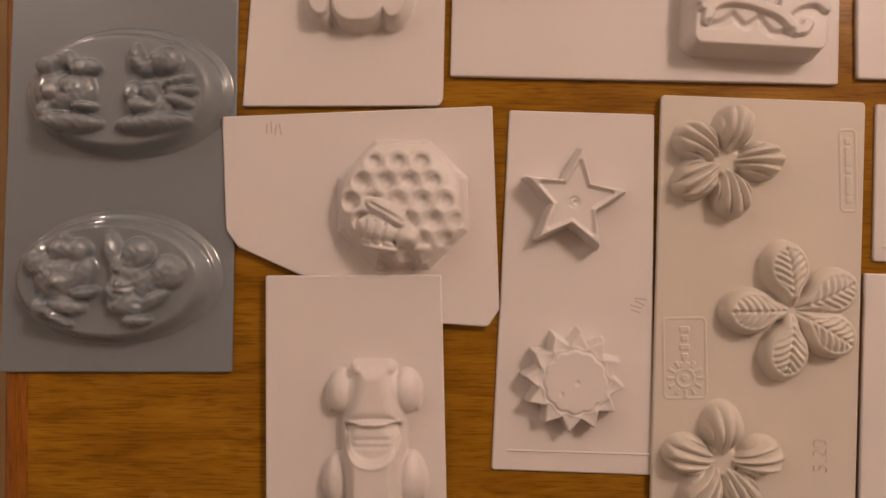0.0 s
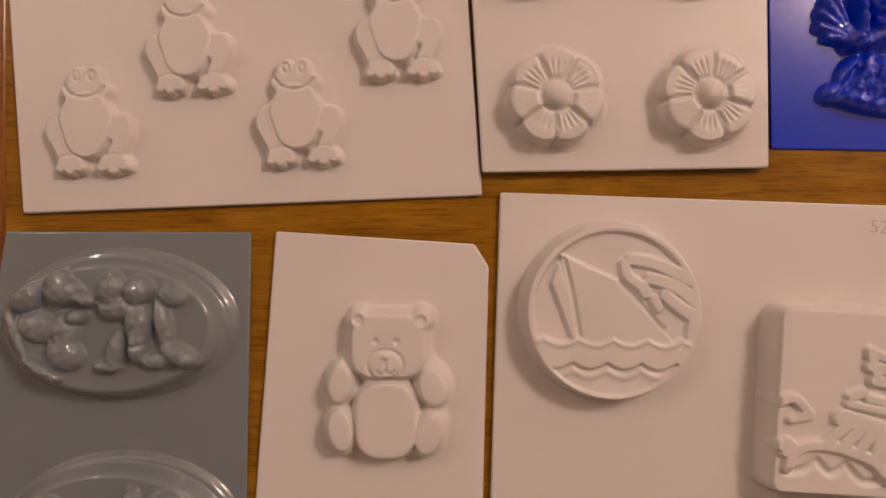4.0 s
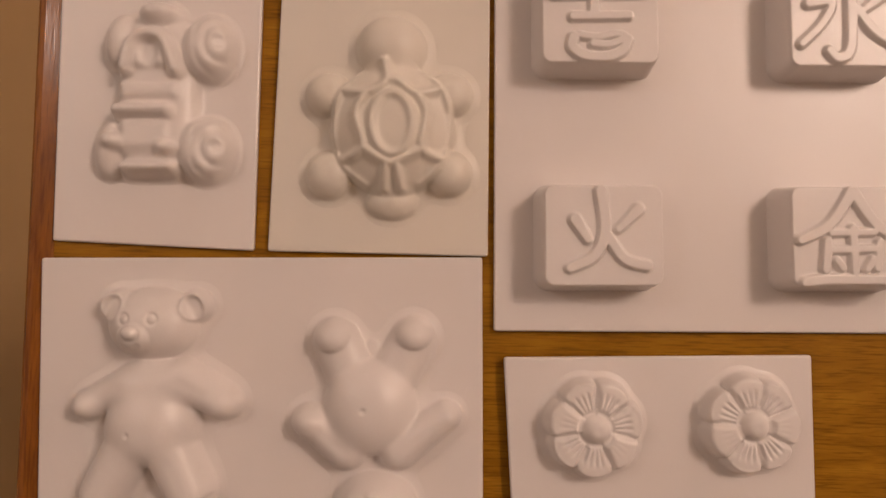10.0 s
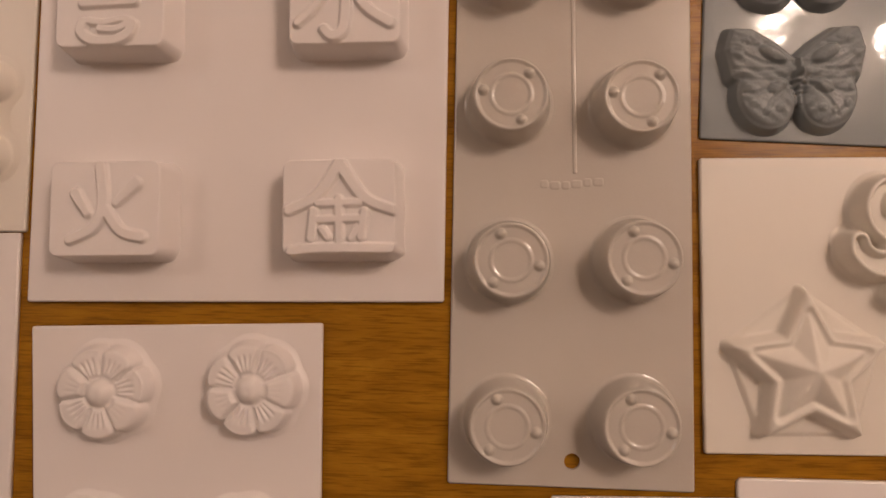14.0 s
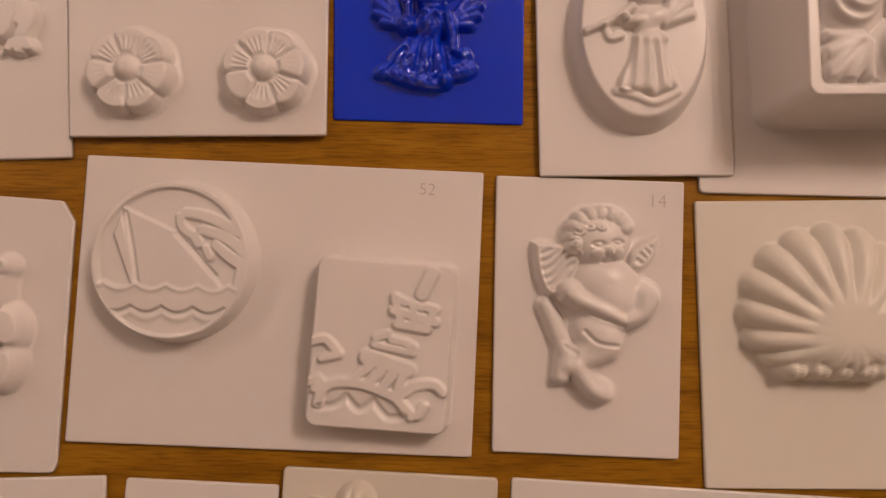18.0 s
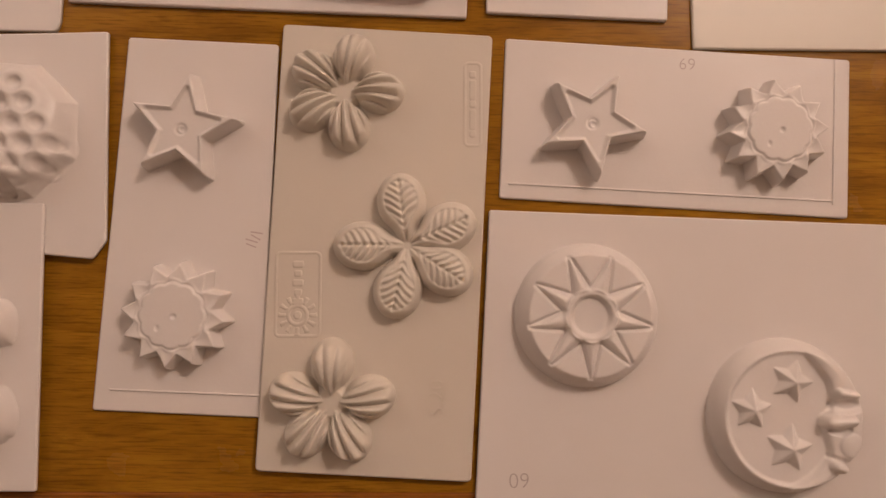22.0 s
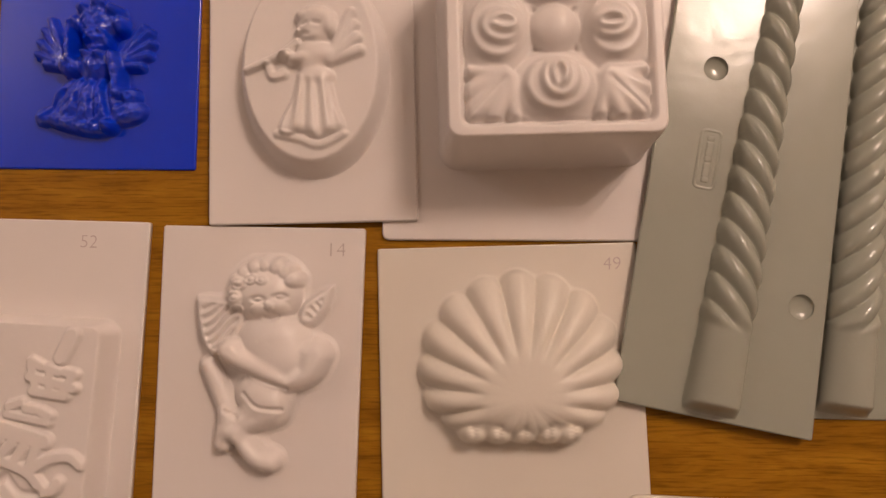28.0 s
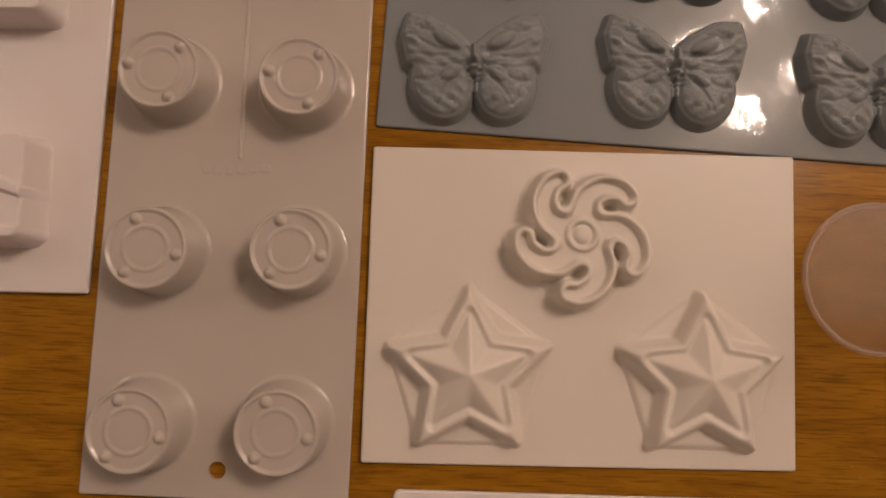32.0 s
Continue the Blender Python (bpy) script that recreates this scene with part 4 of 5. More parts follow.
def bee_shape(U, V):
    octa = poly(U, V, [(124 * math.sin(radians(22.5 + 45 * k)), -124 * math.cos(radians(22.5 + 45 * k))) for k in range(8)])
    H = mesa(octa + 12, 16, 9.0)
    H = H + puff(np.hypot(U - 2, V + 4) - 110, 46, 8.0)
    plate = H
    for row in range(-3, 4):
        for col in range(-3, 4):
            u, v = col * 41 + (row % 2) * 20 - 4, row * 34 - 2
            if u * u + v * v < 104 * 104:
                w = 0.85 + 0.15 * math.sin(u * 1.7 + v)
                H = H + 0.8 * np.exp(-((np.hypot(U - u, V - v) - 19) / 5) ** 2) - puff(np.hypot(U - u, V - v) - 16 * w, 14, 4.0 * w)
    bee = [(-38, 46, 40, 24, 14, 6.5), (-24, 14, 40, 16, 28, 7.5), (-14, 22, 36, 14, 38, 8.5), (12, 60, 22, 21, 0, 7.5), (18, 64, 13, 12, 0, 8.5), (-34, 76, 38, 12, 10, 5), (36, 80, 18, 10, 0, 4)]
    figure = animals(U, V, bee, 0.9)
    H = np.where(figure > 0.2, np.maximum(H, plate - 1.0 + figure), H)
    for pts in ([(-58, 32), (-64, 60)], [(-42, 34), (-48, 68)], [(-26, 40), (-32, 70)], [(-50, 2), (4, 34)], [(-64, 70), (-8, 78)]):
        H = H + groove(line(U, V, pts, 1), 4, 1.3)
    return H


m = mold("honeycomb_bee_mold", "white plastic mold of a bee on an octagonal honeycomb", [(-0.0689, -0.0017), (0.0140, -0.0304), (0.0432, -0.0325), (0.0500, -0.0220), (0.0454, 0.0971), (-0.1131, 0.0898), (-0.1100, 0.0234), (-0.1028, 0.0133)], WHITE, lift=0.0024, radii=[0.002, 0.002, 0.004, 0.004, 0.001, 0.001, 0.004, 0.004], thick=0.0024)
faded_mark(m, (-0.0826, 0.0828), 0)
form(m, "honeycomb_form", relief("honeycomb_form", bee_shape, (-140, 140, -140, 140), 0.325, 1.5, 0.8), (-0.0070, 0.0386), 0.7)


def beetle_shape(U, V):
    U = U - 5
    H = puff(rect(U, V, 0, 40, 58, 150, 50), 40, 13)
    for u, v, q in ((-58, -64, 40), (58, -64, 40), (-64, 90, 48), (64, 90, 48)):
        H = np.maximum(H, puff(ell(U, V, u, v, 27, q), 24, 12))
        H = np.maximum(H, puff(ell(U, V, u * 1.32, v + 6, 9, 30), 8, 7))
    nose = poly(U, V, [(-24, -108), (24, -108), (44, -20), (-44, -20)]) - 10
    H = np.maximum(H, puff(nose, 30, 16))
    for u in (-28, 28):
        H = np.maximum(H, puff(ell(U, V, u, -106, 12, 12), 10, 12.5))
    cabin = rect(U, V, 0, 70, 50, 96, 40)
    H = np.maximum(H, puff(cabin, 24, 20))
    glass = union([rect(U, V, 0, 2, 45, 14, 2), ell(U, V, 0, 10, 45, 42)])
    H = H - mesa(glass, 5, 5.0) * (V > -14) + ridge(glass, 6, 2.6) * (V > -8) + ridge(line(U, V, [(-50, -14), (50, -14)], 1), 5, 2.0)
    for v in (12, 24):
        H = H + groove(line(U, V, [(-30, v), (30, v)], 1), 4, 0.7)
    H = H - mesa(rect(U, V, 0, 132, 34, 18, 12), 6, 3)
    return H + groove(line(U, V, [(-36, 62), (-34, 150)], 1), 4, 0.8) + groove(line(U, V, [(36, 62), (34, 150)], 1), 4, 0.8)


m = mold("beetle_car_mold", "white plastic mold of a small rounded car", [(-0.0840, -0.1610), (0.0206, -0.1590), (0.0162, -0.0020), (-0.0860, -0.0031)], WHITE, lift=0.0049, radii=0.001, thick=0.002)
form(m, "beetle_car_form", relief("beetle_car_form", beetle_shape, (-110, 110, -145, 215), 0.322, 1.7, 1.0), (-0.0234, -0.0895), 0.7)


def star_shape(U, V):
    d = poly(U, V, star(96, 42, 5))
    H = mesa(d + 2, 7, 13.0)
    return H - mesa(poly(U, V, star(66, 31, 5)), 7, 2.2) + groove(ell(U, V, 0, 4, 8, 8), 4, 0.7) - mesa(ell(U, V, 2, 4, 3, 3), 3, 1.0)


def sunflower_shape(U, V):
    d = poly(U, V, star(92, 67, 12, 6))
    H = mesa(d + 2, 7, 13.0)
    r, a = np.hypot(U, V), np.arctan2(V, U)
    edge = r - (54 + 4 * np.abs(np.cos(a * 6)))
    H = H - 1.4 * np.abs(np.sin(a * 6 + 0.6)) * step(edge / 6) + groove(edge, 4, 1.0)
    return H - mesa(ell(U, V, 3, 2, 2.5, 2.5), 3, 0.9) - mesa(ell(U, V, -24, 22, 2, 3), 2, 0.6)


star_mesh = relief("star_form", star_shape, (-118, 118, -118, 118), 0.320, 1.4, 0.6)
sunflower = relief("sunflower_form", sunflower_shape, (-112, 112, -112, 112), 0.320, 1.4, 0.6)


def seam(ob, x0, y0, x1, y1, width, turn):
    """A pressed fold line along a sheet's rim."""
    bm = block(-0.5 * math.hypot(x1 - x0, y1 - y0), 0.5 * math.hypot(x1 - x0, y1 - y0), -width / 2, width / 2, -0.0004, 0.0006, 0.0004, 1)
    p = part("fold_line", bm, sheet_of(ob).data.materials[0], ob)
    p.matrix_local = pose((x0 + x1) / 2 - ob.location.x, (y0 + y1) / 2 - ob.location.y, ob["top"], 0, 0, turn)


m = mold("star_and_sunflower_mold", "white plastic mold with a star and a sunflower, upright", [(0.0459, -0.1159), (0.1398, -0.1186), (0.1413, 0.0932), (0.0556, 0.0953)], WHITE, radii=0.002, thick=0.0018)
faded_mark(m, (0.1314, -0.0192), 70)
form(m, "star_form", star_mesh, (0.0921, 0.0412), -8)
form(m, "sunflower_form", sunflower, (0.0923, -0.0623), 0)
seam(m, 0.0550, -0.1040, 0.1389, -0.1066, 0.0012, -1.4)
m = mold("star_and_sunflower_mold", "white plastic mold with a star and a sunflower, lying sideways", [(0.2695, 0.0071), (0.4695, -0.0004), (0.4725, 0.0924), (0.2719, 0.1001)], WHITE, radii=0.002, thick=0.0018)
form(m, "star_form", star_mesh, (0.3206, 0.0496), -28)
form(m, "sunflower_form", sunflower, (0.4244, 0.0474), 10)
words(m, "pencil_number", "69", (0.3772, 0.0871), -2.0, 0.010, PINKISH, 0.0, "faded handwritten number")
seam(m, 0.2745, 0.0159, 0.4605, 0.0090, 0.0012, -1.9)
seam(m, 0.4605, 0.0073, 0.4638, 0.0923, 0.0012, 88.1)


def ridged_flower(turns, long, wide):
    """Five petals, the first of them smooth and rounder, the rest fluted along their length."""
    def shape(U, V):
        H = np.zeros(U.shape)
        for n, t in enumerate(turns):
            c, s = math.cos(radians(t)), math.sin(radians(t))
            x, y = U * c + V * s, -U * s + V * c
            d = union([ell(x, y, long * 0.60, 0, long * 0.40, wide), line(x, y, [(8, 0), (long * 0.55, 0)], 8, wide * 0.8)], 10)
            fan = y / (7 + np.maximum(x, 0) * 0.30)
            flute = (2.6 if n == 0 else 5.0) * np.abs(np.cos(fan * 4.6)) ** 0.8 * step((x - 8) / 16) * step(-d / 10)
            H = np.maximum(H, puff(d, wide * 0.9, 9.5 if n else 13) + flute)
        r = np.hypot(U, V)
        return np.maximum(H - 6.5 * np.exp(-(r / 30) ** 2), mesa(r - 22, 16, 4))
    return shape


def leaf_flower(U, V):
    H = np.zeros(U.shape)
    for t in (-98, -25, 33, 102, 180):
        c, s = math.cos(radians(t)), math.sin(radians(t))
        x, y = U * c + V * s, -U * s + V * c
        d = union([ell(x, y, 82, 0, 54, 45), line(x, y, [(10, 0), (80, 0)], 14, 36)], 8)
        rim = ridge(d + 8, 7, 1.3)
        vein = 0.7 * np.cos((x - np.abs(y) * 0.7) * 0.46 + 0.5 * np.sin(y * 0.2 + t)) * step(-(d + 12) / 8) + groove(y, 5, 1.3) * step(-(d + 8) / 8)
        H = np.maximum(H, puff(d, 36, 12) + rim + vein)
    return np.maximum(H - 6 * np.exp(-(np.hypot(U, V) / 20) ** 2), mesa(np.hypot(U, V) - 18, 14, 4))


m = mold("flower_mold", "cream plastic mold with two ridged blossoms and a leafy one", [(0.1374, -0.1468), (0.2561, -0.1510), (0.2641, 0.1004), (0.1443, 0.1042)], CREAM, lift=0.002, radii=0.003, thick=0.0024)
form(m, "ridged_blossom", relief("ridged_blossom", ridged_flower((-75, 0, 82, 150, 215), 112, 39), (-125, 125, -125, 125), 0.304, 1.4, 0.7), (0.1803, 0.0648), 1.0)
form(m, "ridged_blossom", relief("ridged_blossom", ridged_flower((-90, -8, 62, 128, 192), 116, 39), (-125, 125, -125, 125), 0.304, 1.4, 0.7), (0.1785, -0.1085), 1.0)
form(m, "leafy_blossom", relief("leafy_blossom", leaf_flower, (-150, 150, -150, 150), 0.304, 1.4, 0.6), (0.2182, -0.0215), 1.0)


def badge(ob, at, turn, a, b, sunny):
    """A pressed maker's field: a rounded rim, and a plain bar or a small sun inside."""
    def shape(U, V):
        d = rect(U, V, 0, 0, a, b, 8)
        H = ridge(d, 3.5, 0.55)
        if sunny:
            r, t = np.hypot(U, V - b * 0.50), np.arctan2(V - b * 0.50, U)
            H = H + ridge(r - 17, 4, 0.8) + 0.8 * (np.cos(t * 12) > 0.2) * (np.abs(r - 29) < 7) + mesa(ell(U, V, 0, b * 0.5, 6, 6), 3, 0.8)
            for k in range(5):
                H = np.maximum(H, mesa(rect(U, V, 0, -b * 0.72 + k * 17, 9 - (k % 2) * 3, 5, 2), 2, 0.8))
        else:
            for k in range(7):
                H = np.maximum(H, mesa(rect(U, V, 0, -b * 0.72 + k * b * 0.24, a * 0.34, b * (0.07 + 0.03 * (k % 3)), 2), 2, 0.7))
        return H + 0.02
    mesh = relief("makers_badge", shape, (-a - 8, a + 8, -b - 8, b + 8), 0.305, 1.3, 0.5)
    return form(ob, "makers_badge", mesh, at, turn, "pressed maker's field")


badge(m, (0.1578, -0.0497), 1.0, 40, 76, True)
badge(m, (0.2534, 0.0601), 1.0, 15, 78, False)
words(m, "pressed_number", "5.20", (0.2366, -0.1056), 91.0, 0.012, CREAM, 0.0004, "raised number on the sheet")


def sun_disc(U, V):
    r, a = np.hypot(U, V), np.arctan2(U, -V)
    H = 12.0 * np.sqrt(np.clip((132 - r) / 22, 0, 1)) * (r < 132)
    w = (a - radians(20) + math.pi / 9) % (2 * math.pi / 9) - math.pi / 9
    half = 17.0 * np.clip((112 - r) / 66, 0, 1)
    lane = np.abs(w) * r - half
    ray = step((r - 44) / 4) * step((116 - r) / 4)
    H = H + ray * (2.0 * np.clip(-lane / 12, 0, 1) - 1.9 * step(1 - np.abs(lane - 2) / 5))
    return H + ridge(r - 41, 8, 2.4) - mesa(r - 34, 6, 0.8)


def moon_disc(U, V):
    r = np.hypot(U, V)
    H = 13.0 * np.sqrt(np.clip((140 - r) / 20, 0, 1)) * (r < 140)
    profile = curve([(22, -122), (46, -94), (64, -68), (70, -46), (74, -24), (50, 2), (55, 18), (60, 38), (64, 58), (54, 76), (26, 104), (-16, 126)], 4)
    outer = [(128 * math.cos(radians(a)), 128 * math.sin(radians(a))) for a in range(90, -77, -8)]
    moon = poly(U, V, profile + outer)
    H = H - 2.0 * step((124 - r) / 12) * step(moon / 8 + 0.3) + puff(moon, 26, 2.6)
    for u, v, R, t in ((0, -66, 40, 20), (-74, -16, 38, 5), (-8, 52, 44, 10)):
        a = np.arctan2(U - u, -(V - v)) - radians(t)
        w = (a + math.pi / 5) % (2 * math.pi / 5) - math.pi / 5
        q = np.hypot(U - u, V - v)
        H = H + 6.0 * np.clip(1 - q * (np.cos(w) + np.abs(np.sin(w)) * 1.7) / R, 0, 1) ** 0.7
    H = H + puff(line(U, V, [(78, -47), (108, -43)], 8, 6), 8, 3.4) - mesa(ell(U, V, 94, -24, 19, 8) + 2, 9, 2.6)
    H = H + puff(line(U, V, [(58, 4), (100, 2)], 13, 9), 12, 4.2) + groove(line(U, V, [(64, 20), (80, 23), (94, 18)], 1), 6, 2.2)
    H = H + puff(line(U, V, [(66, 80), (106, 99)], 9, 6), 9, 3.8) + groove(line(U, V, [(62, 66), (84, 74), (110, 88)], 1), 6, 2.0)
    return H + puff(ell(U, V, 98, 46, 22, 22), 22, 1.6)


m = mold("sun_and_moon_mold", "white plastic mold with a sun disc and a moon disc", [(0.2587, -0.1625), (0.4883, -0.1659), (0.4917, -0.0036), (0.2639, 0.0001)], WHITE, lift=0.0, radii=0.001, thick=0.003)
form(m, "sun_disc", relief("sun_disc", sun_disc, (-138, 138, -138, 138), 0.303, 1.5, 0.8), (0.3191, -0.0582), 1.0)
form(m, "moon_disc", relief("moon_disc", moon_disc, (-148, 148, -148, 148), 0.302, 1.4, 0.7), (0.4290, -0.1113), 1.0)
words(m, "pencil_number", "09", (0.2827, -0.1504), 2.0, 0.012, PENCIL, 0.0, "handwritten pencil number")


def tyre_shape(U, V):
    r, a = np.hypot(U, V), np.arctan2(V, U)
    s = np.clip((r - 168) / 38, 0, 1)
    H = 25.0 * np.sqrt(np.maximum(1 - s ** 2.4, 0)) * (r < 206)
    tread = np.abs(np.sin(a * 19))
    H = H - 3.0 * (1 - tread ** 0.55) * step((r - 132) / 10) * step((210 - r) / 4)
    H = H - 3.0 * step((136 - r) / 7)
    H = H - 12.0 * step((99 - r) / 14) + 1.0 * ridge(r - 106, 6, 1.0)
    return np.maximum(H, 0)


tyre = relief("tire_form", tyre_shape, (-212, 212, -212, 212), 0.281, 1.9, 0.7)
m = mold("tire_mold", "cream plastic mold with two ribbed tire rings", [(0.4984, -0.1405), (0.6436, -0.1434), (0.6508, 0.1264), (0.5062, 0.1331)], CREAM, lift=0.0030, radii=0.006, thick=0.0022)
form(m, "tire_form", tyre, (0.5772, 0.0705), 0)
form(m, "tire_form", tyre, (0.5755, -0.0815), 4)
badge(m, (0.5259, -0.0051), 180.2, 44, 84, True)
badge(m, (0.6236, -0.0090), 0.2, 20, 82, False)


# ---- right side: cherub, shell, flute player, rosette box, twisted candles ----
def cherub_shape(U, V):
    """A plump winged child leaning on folded arms, legs crossed below."""
    body = [puff(ell(U, V, 22, -28, 70, 56, 10), 52, 14), puff(ell(U, V, 34, 12, 64, 44, -14), 42, 14), puff(ell(U, V, 6, 66, 56, 44, 12), 42, 13),
            puff(line(U, V, [(-52, -14), (-30, 4), (36, 36)], 27, 19), 22, 14.5), puff(line(U, V, [(98, -4), (86, 26), (52, 44)], 30, 20), 24, 14),
            puff(line(U, V, [(20, 92), (-20, 108), (-46, 128)], 34, 24), 26, 11), puff(line(U, V, [(-98, 12), (-80, 48), (-58, 96)], 17, 21), 18, 7),
            puff(line(U, V, [(-60, 96), (-66, 150)], 17, 18), 16, 9), puff(line(U, V, [(-40, 132), (-8, 172), (18, 182)], 19, 21), 19, 11)]
    H = blend(body, 0.42)
    head = puff(ell(U, V, 8, -114, 64, 58), 54, 15)
    H = np.maximum(H, blend([H, head], 0.9))
    curls = [puff(ell(U, V, 8 + 52 * math.cos(radians(a)), -118 + 46 * math.sin(radians(a)), 22, 18, a), 15, 13 + 1.5 * math.sin(a)) for a in range(160, 340, 22)]
    H = np.maximum(H, np.maximum.reduce(curls))
    for u, v, p in ((-36, -132, 15), (-14, -140, 13), (6, -138, 11), (-44, -108, 14), (-40, -86, 12)):
        H = H + puff(ell(U, V, u, v, p, p * 0.8), p * 0.7, 2.2) + groove(ell(U, V, u, v, p * 0.5, p * 0.4), 3, 1.0)
    H = H + puff(ell(U, V, 20, -92, 9, 10), 8, 2.6) + groove(line(U, V, [(8, -72), (20, -68), (32, -74)], 1), 4, 1.6)
    for u, v in ((0, -104), (38, -108)):
        H = H + groove(ell(U, V, u, v, 9, 4), 4, 1.4) + puff(ell(U, V, u, v + 20, 15, 12), 12, 1.8)
    for wing, side in ((poly(U, V, curve([(-122, -110), (-60, -104), (-28, -80), (-50, -24), (-88, -4), (-112, -40), (-122, -110)], 4)[:-1]), 1), (poly(U, V, curve([(126, -128), (118, -88), (92, -56), (66, -62), (74, -96), (126, -128)], 4)[:-1]), -1)):
        fan = V + side * U * 0.75 + 5 * np.sin(U * 0.09)
        feather = 1.0 * np.cos(fan * 0.36) * step(-(wing + 8) / 8) + 1.2 * ridge(wing + 6, 6, 1.0)
        H = np.maximum(H, (puff(wing - 2, 18, 7) + feather) * (wing < 2))
    for pts in ([(-30, 22), (10, 38), (50, 52)], [(-24, 62), (0, 84), (40, 90)], [(-60, 92), (-40, 104)]):
        H = H + groove(line(U, V, pts, 1), 5, 1.6)
    return drape(H, 7, 0.42)


m = mold("cherub_mold", "white plastic mold of a winged cherub", [(0.2604, 0.1145), (0.3655, 0.1124), (0.3689, 0.2699), (0.2603, 0.2713)], WHITE, radii=0.001, thick=0.003)
form(m, "cherub_form", relief("cherub_form", cherub_shape, (-150, 150, -190, 210), 0.2895, 1.4, 0.9), (0.3166, 0.2016), 0.6)
words(m, "pencil_number", "14", (0.3533, 0.2580), 0.0, 0.011, PENCIL, 0.0, "handwritten pencil number")


def shell_shape(U, V):
    """Ribs fanning from a smooth hinge, over a broad lobed foot."""
    u0, v0 = 16.0, 64.0
    r, a = np.hypot(U - u0, V - v0), np.arctan2(U - u0, -(V - v0))
    reach = np.interp(np.abs(a), (0, 0.6, 1.0, 1.4, 1.75, 2.05, 2.3, 3.15), (226, 222, 210, 190, 172, 140, 96, 80))
    lobes = np.abs(np.cos(a * 9.6 + 0.2))
    s = r / (reach * (0.92 + 0.08 * lobes ** 0.5))
    H = 21.0 * np.sqrt(np.clip(1 - np.clip(s, 0, 1) ** 2.8, 0, 1))
    H = H - 4.0 * (1 - lobes) ** 1.2 * step((r - 62) / 60) * (s < 1) * step((2.15 - np.abs(a)) / 0.2)
    foot = union([ell(U, V, u, 128, 30, 26) for u in (-74, -28, 16, 60, 96)], 8)
    foot = union([foot, rect(U, V, 12, 92, 102, 40, 20)], 10)
    H = np.maximum(H, puff(foot, 24, 16.0))
    H = H - 1.6 * np.exp(-((np.abs((U + 95 + 4 * np.sin(V)) % 44 - 22)) / 5) ** 2) * step((V - 108) / 14) * (foot < 0)
    return drape(np.maximum(H, 0), 6, 0.35)


m = mold("shell_mold", "cream-white plastic mold of a ribbed scallop shell", [(0.3808, 0.0966), (0.5197, 0.0986), (0.5135, 0.2633), (0.3752, 0.2590)], IVORY, radii=0.001, thick=0.0024)
form(m, "shell_form", relief("shell_form", shell_shape, (-200, 200, -185, 185), 0.284, 1.6, 1.1), (0.4469, 0.2019), 0.6)
words(m, "pencil_number", "49", (0.5006, 0.2515), 0.0, 0.010, PINKISH, 0.0, "faded handwritten number")


def flute_shape(U, V):
    H = mesa(ell(U, V, 0, 0, 122, 180), 22, 14.0)
    fig = [(8, -66, 32, 34, 0, 6), (14, -86, 34, 22, 10, 6.5), (34, -70, 16, 26, -10, 6), (-14, -84, 14, 12, 0, 6), (-22, -56, 6, 6, 0, 5), (6, -46, 20, 12, 0, 5.5), (2, -8, 30, 34, 0, 5.5), (22, -14, 26, 22, -20, 5.6), (-18, -4, 24, 13, -12, 6.4), (-42, -10, 16, 9, -10, 6), (10, 28, 34, 20, 0, 5)]
    wing = [puff(line(U, V, [(36, -2), (76 + k * 5, -92 + k * 24)], 12, 11), 11, 4.2 - 0.3 * k) for k in range(4)]
    skirt = poly(U, V, curve([(-24, 22), (-34, 70), (-58, 120), (-46, 138), (-14, 134), (10, 146), (34, 138), (62, 124), (48, 84), (36, 26)], 4))
    fold = 1.0 * np.cos((U - 4) * (0.34 - 0.0012 * (V - 20))) * step(-skirt / 10)
    H = H + blend([animals(U, V, fig), np.maximum.reduce(wing), puff(skirt, 16, 4.2) + fold * (skirt < 0)], 1.4)
    H = H + mesa(line(U, V, [(-118, 14), (-58, -12), (-24, -36)], 4, 6), 4, 3.4) + mesa(line(U, V, [(-78, 6), (-70, 26), (-50, 22)], 4, 7), 4, 2.4)
    H = H + ridge(line(U, V, [(-60, 134), (-20, 144), (16, 156), (60, 136)], 1), 7, 2.0)
    for pts in ([(-12, -66), (-4, -68)], [(8, -68), (18, -66)], [(-12, -50), (-2, -47)]):
        H = H + groove(line(U, V, pts, 1), 4, 1.2)
    return H


m = mold("flute_angel_mold", "white plastic mold of an oval plaque with a flute-playing angel", [(0.2851, 0.2710), (0.3971, 0.2740), (0.3922, 0.4359), (0.2793, 0.4342)], WHITE, lift=0.0026, radii=0.001, thick=0.0022)
form(m, "oval_plaque", relief("oval_plaque", flute_shape, (-150, 150, -208, 208), 0.2845, 1.5, 1.3), (0.3406, 0.3557), 1.6)
words(m, "pencil_number", "45", (0.3746, 0.4241), 0.0, 0.0105, PINKISH, 0.0, "faded handwritten number")


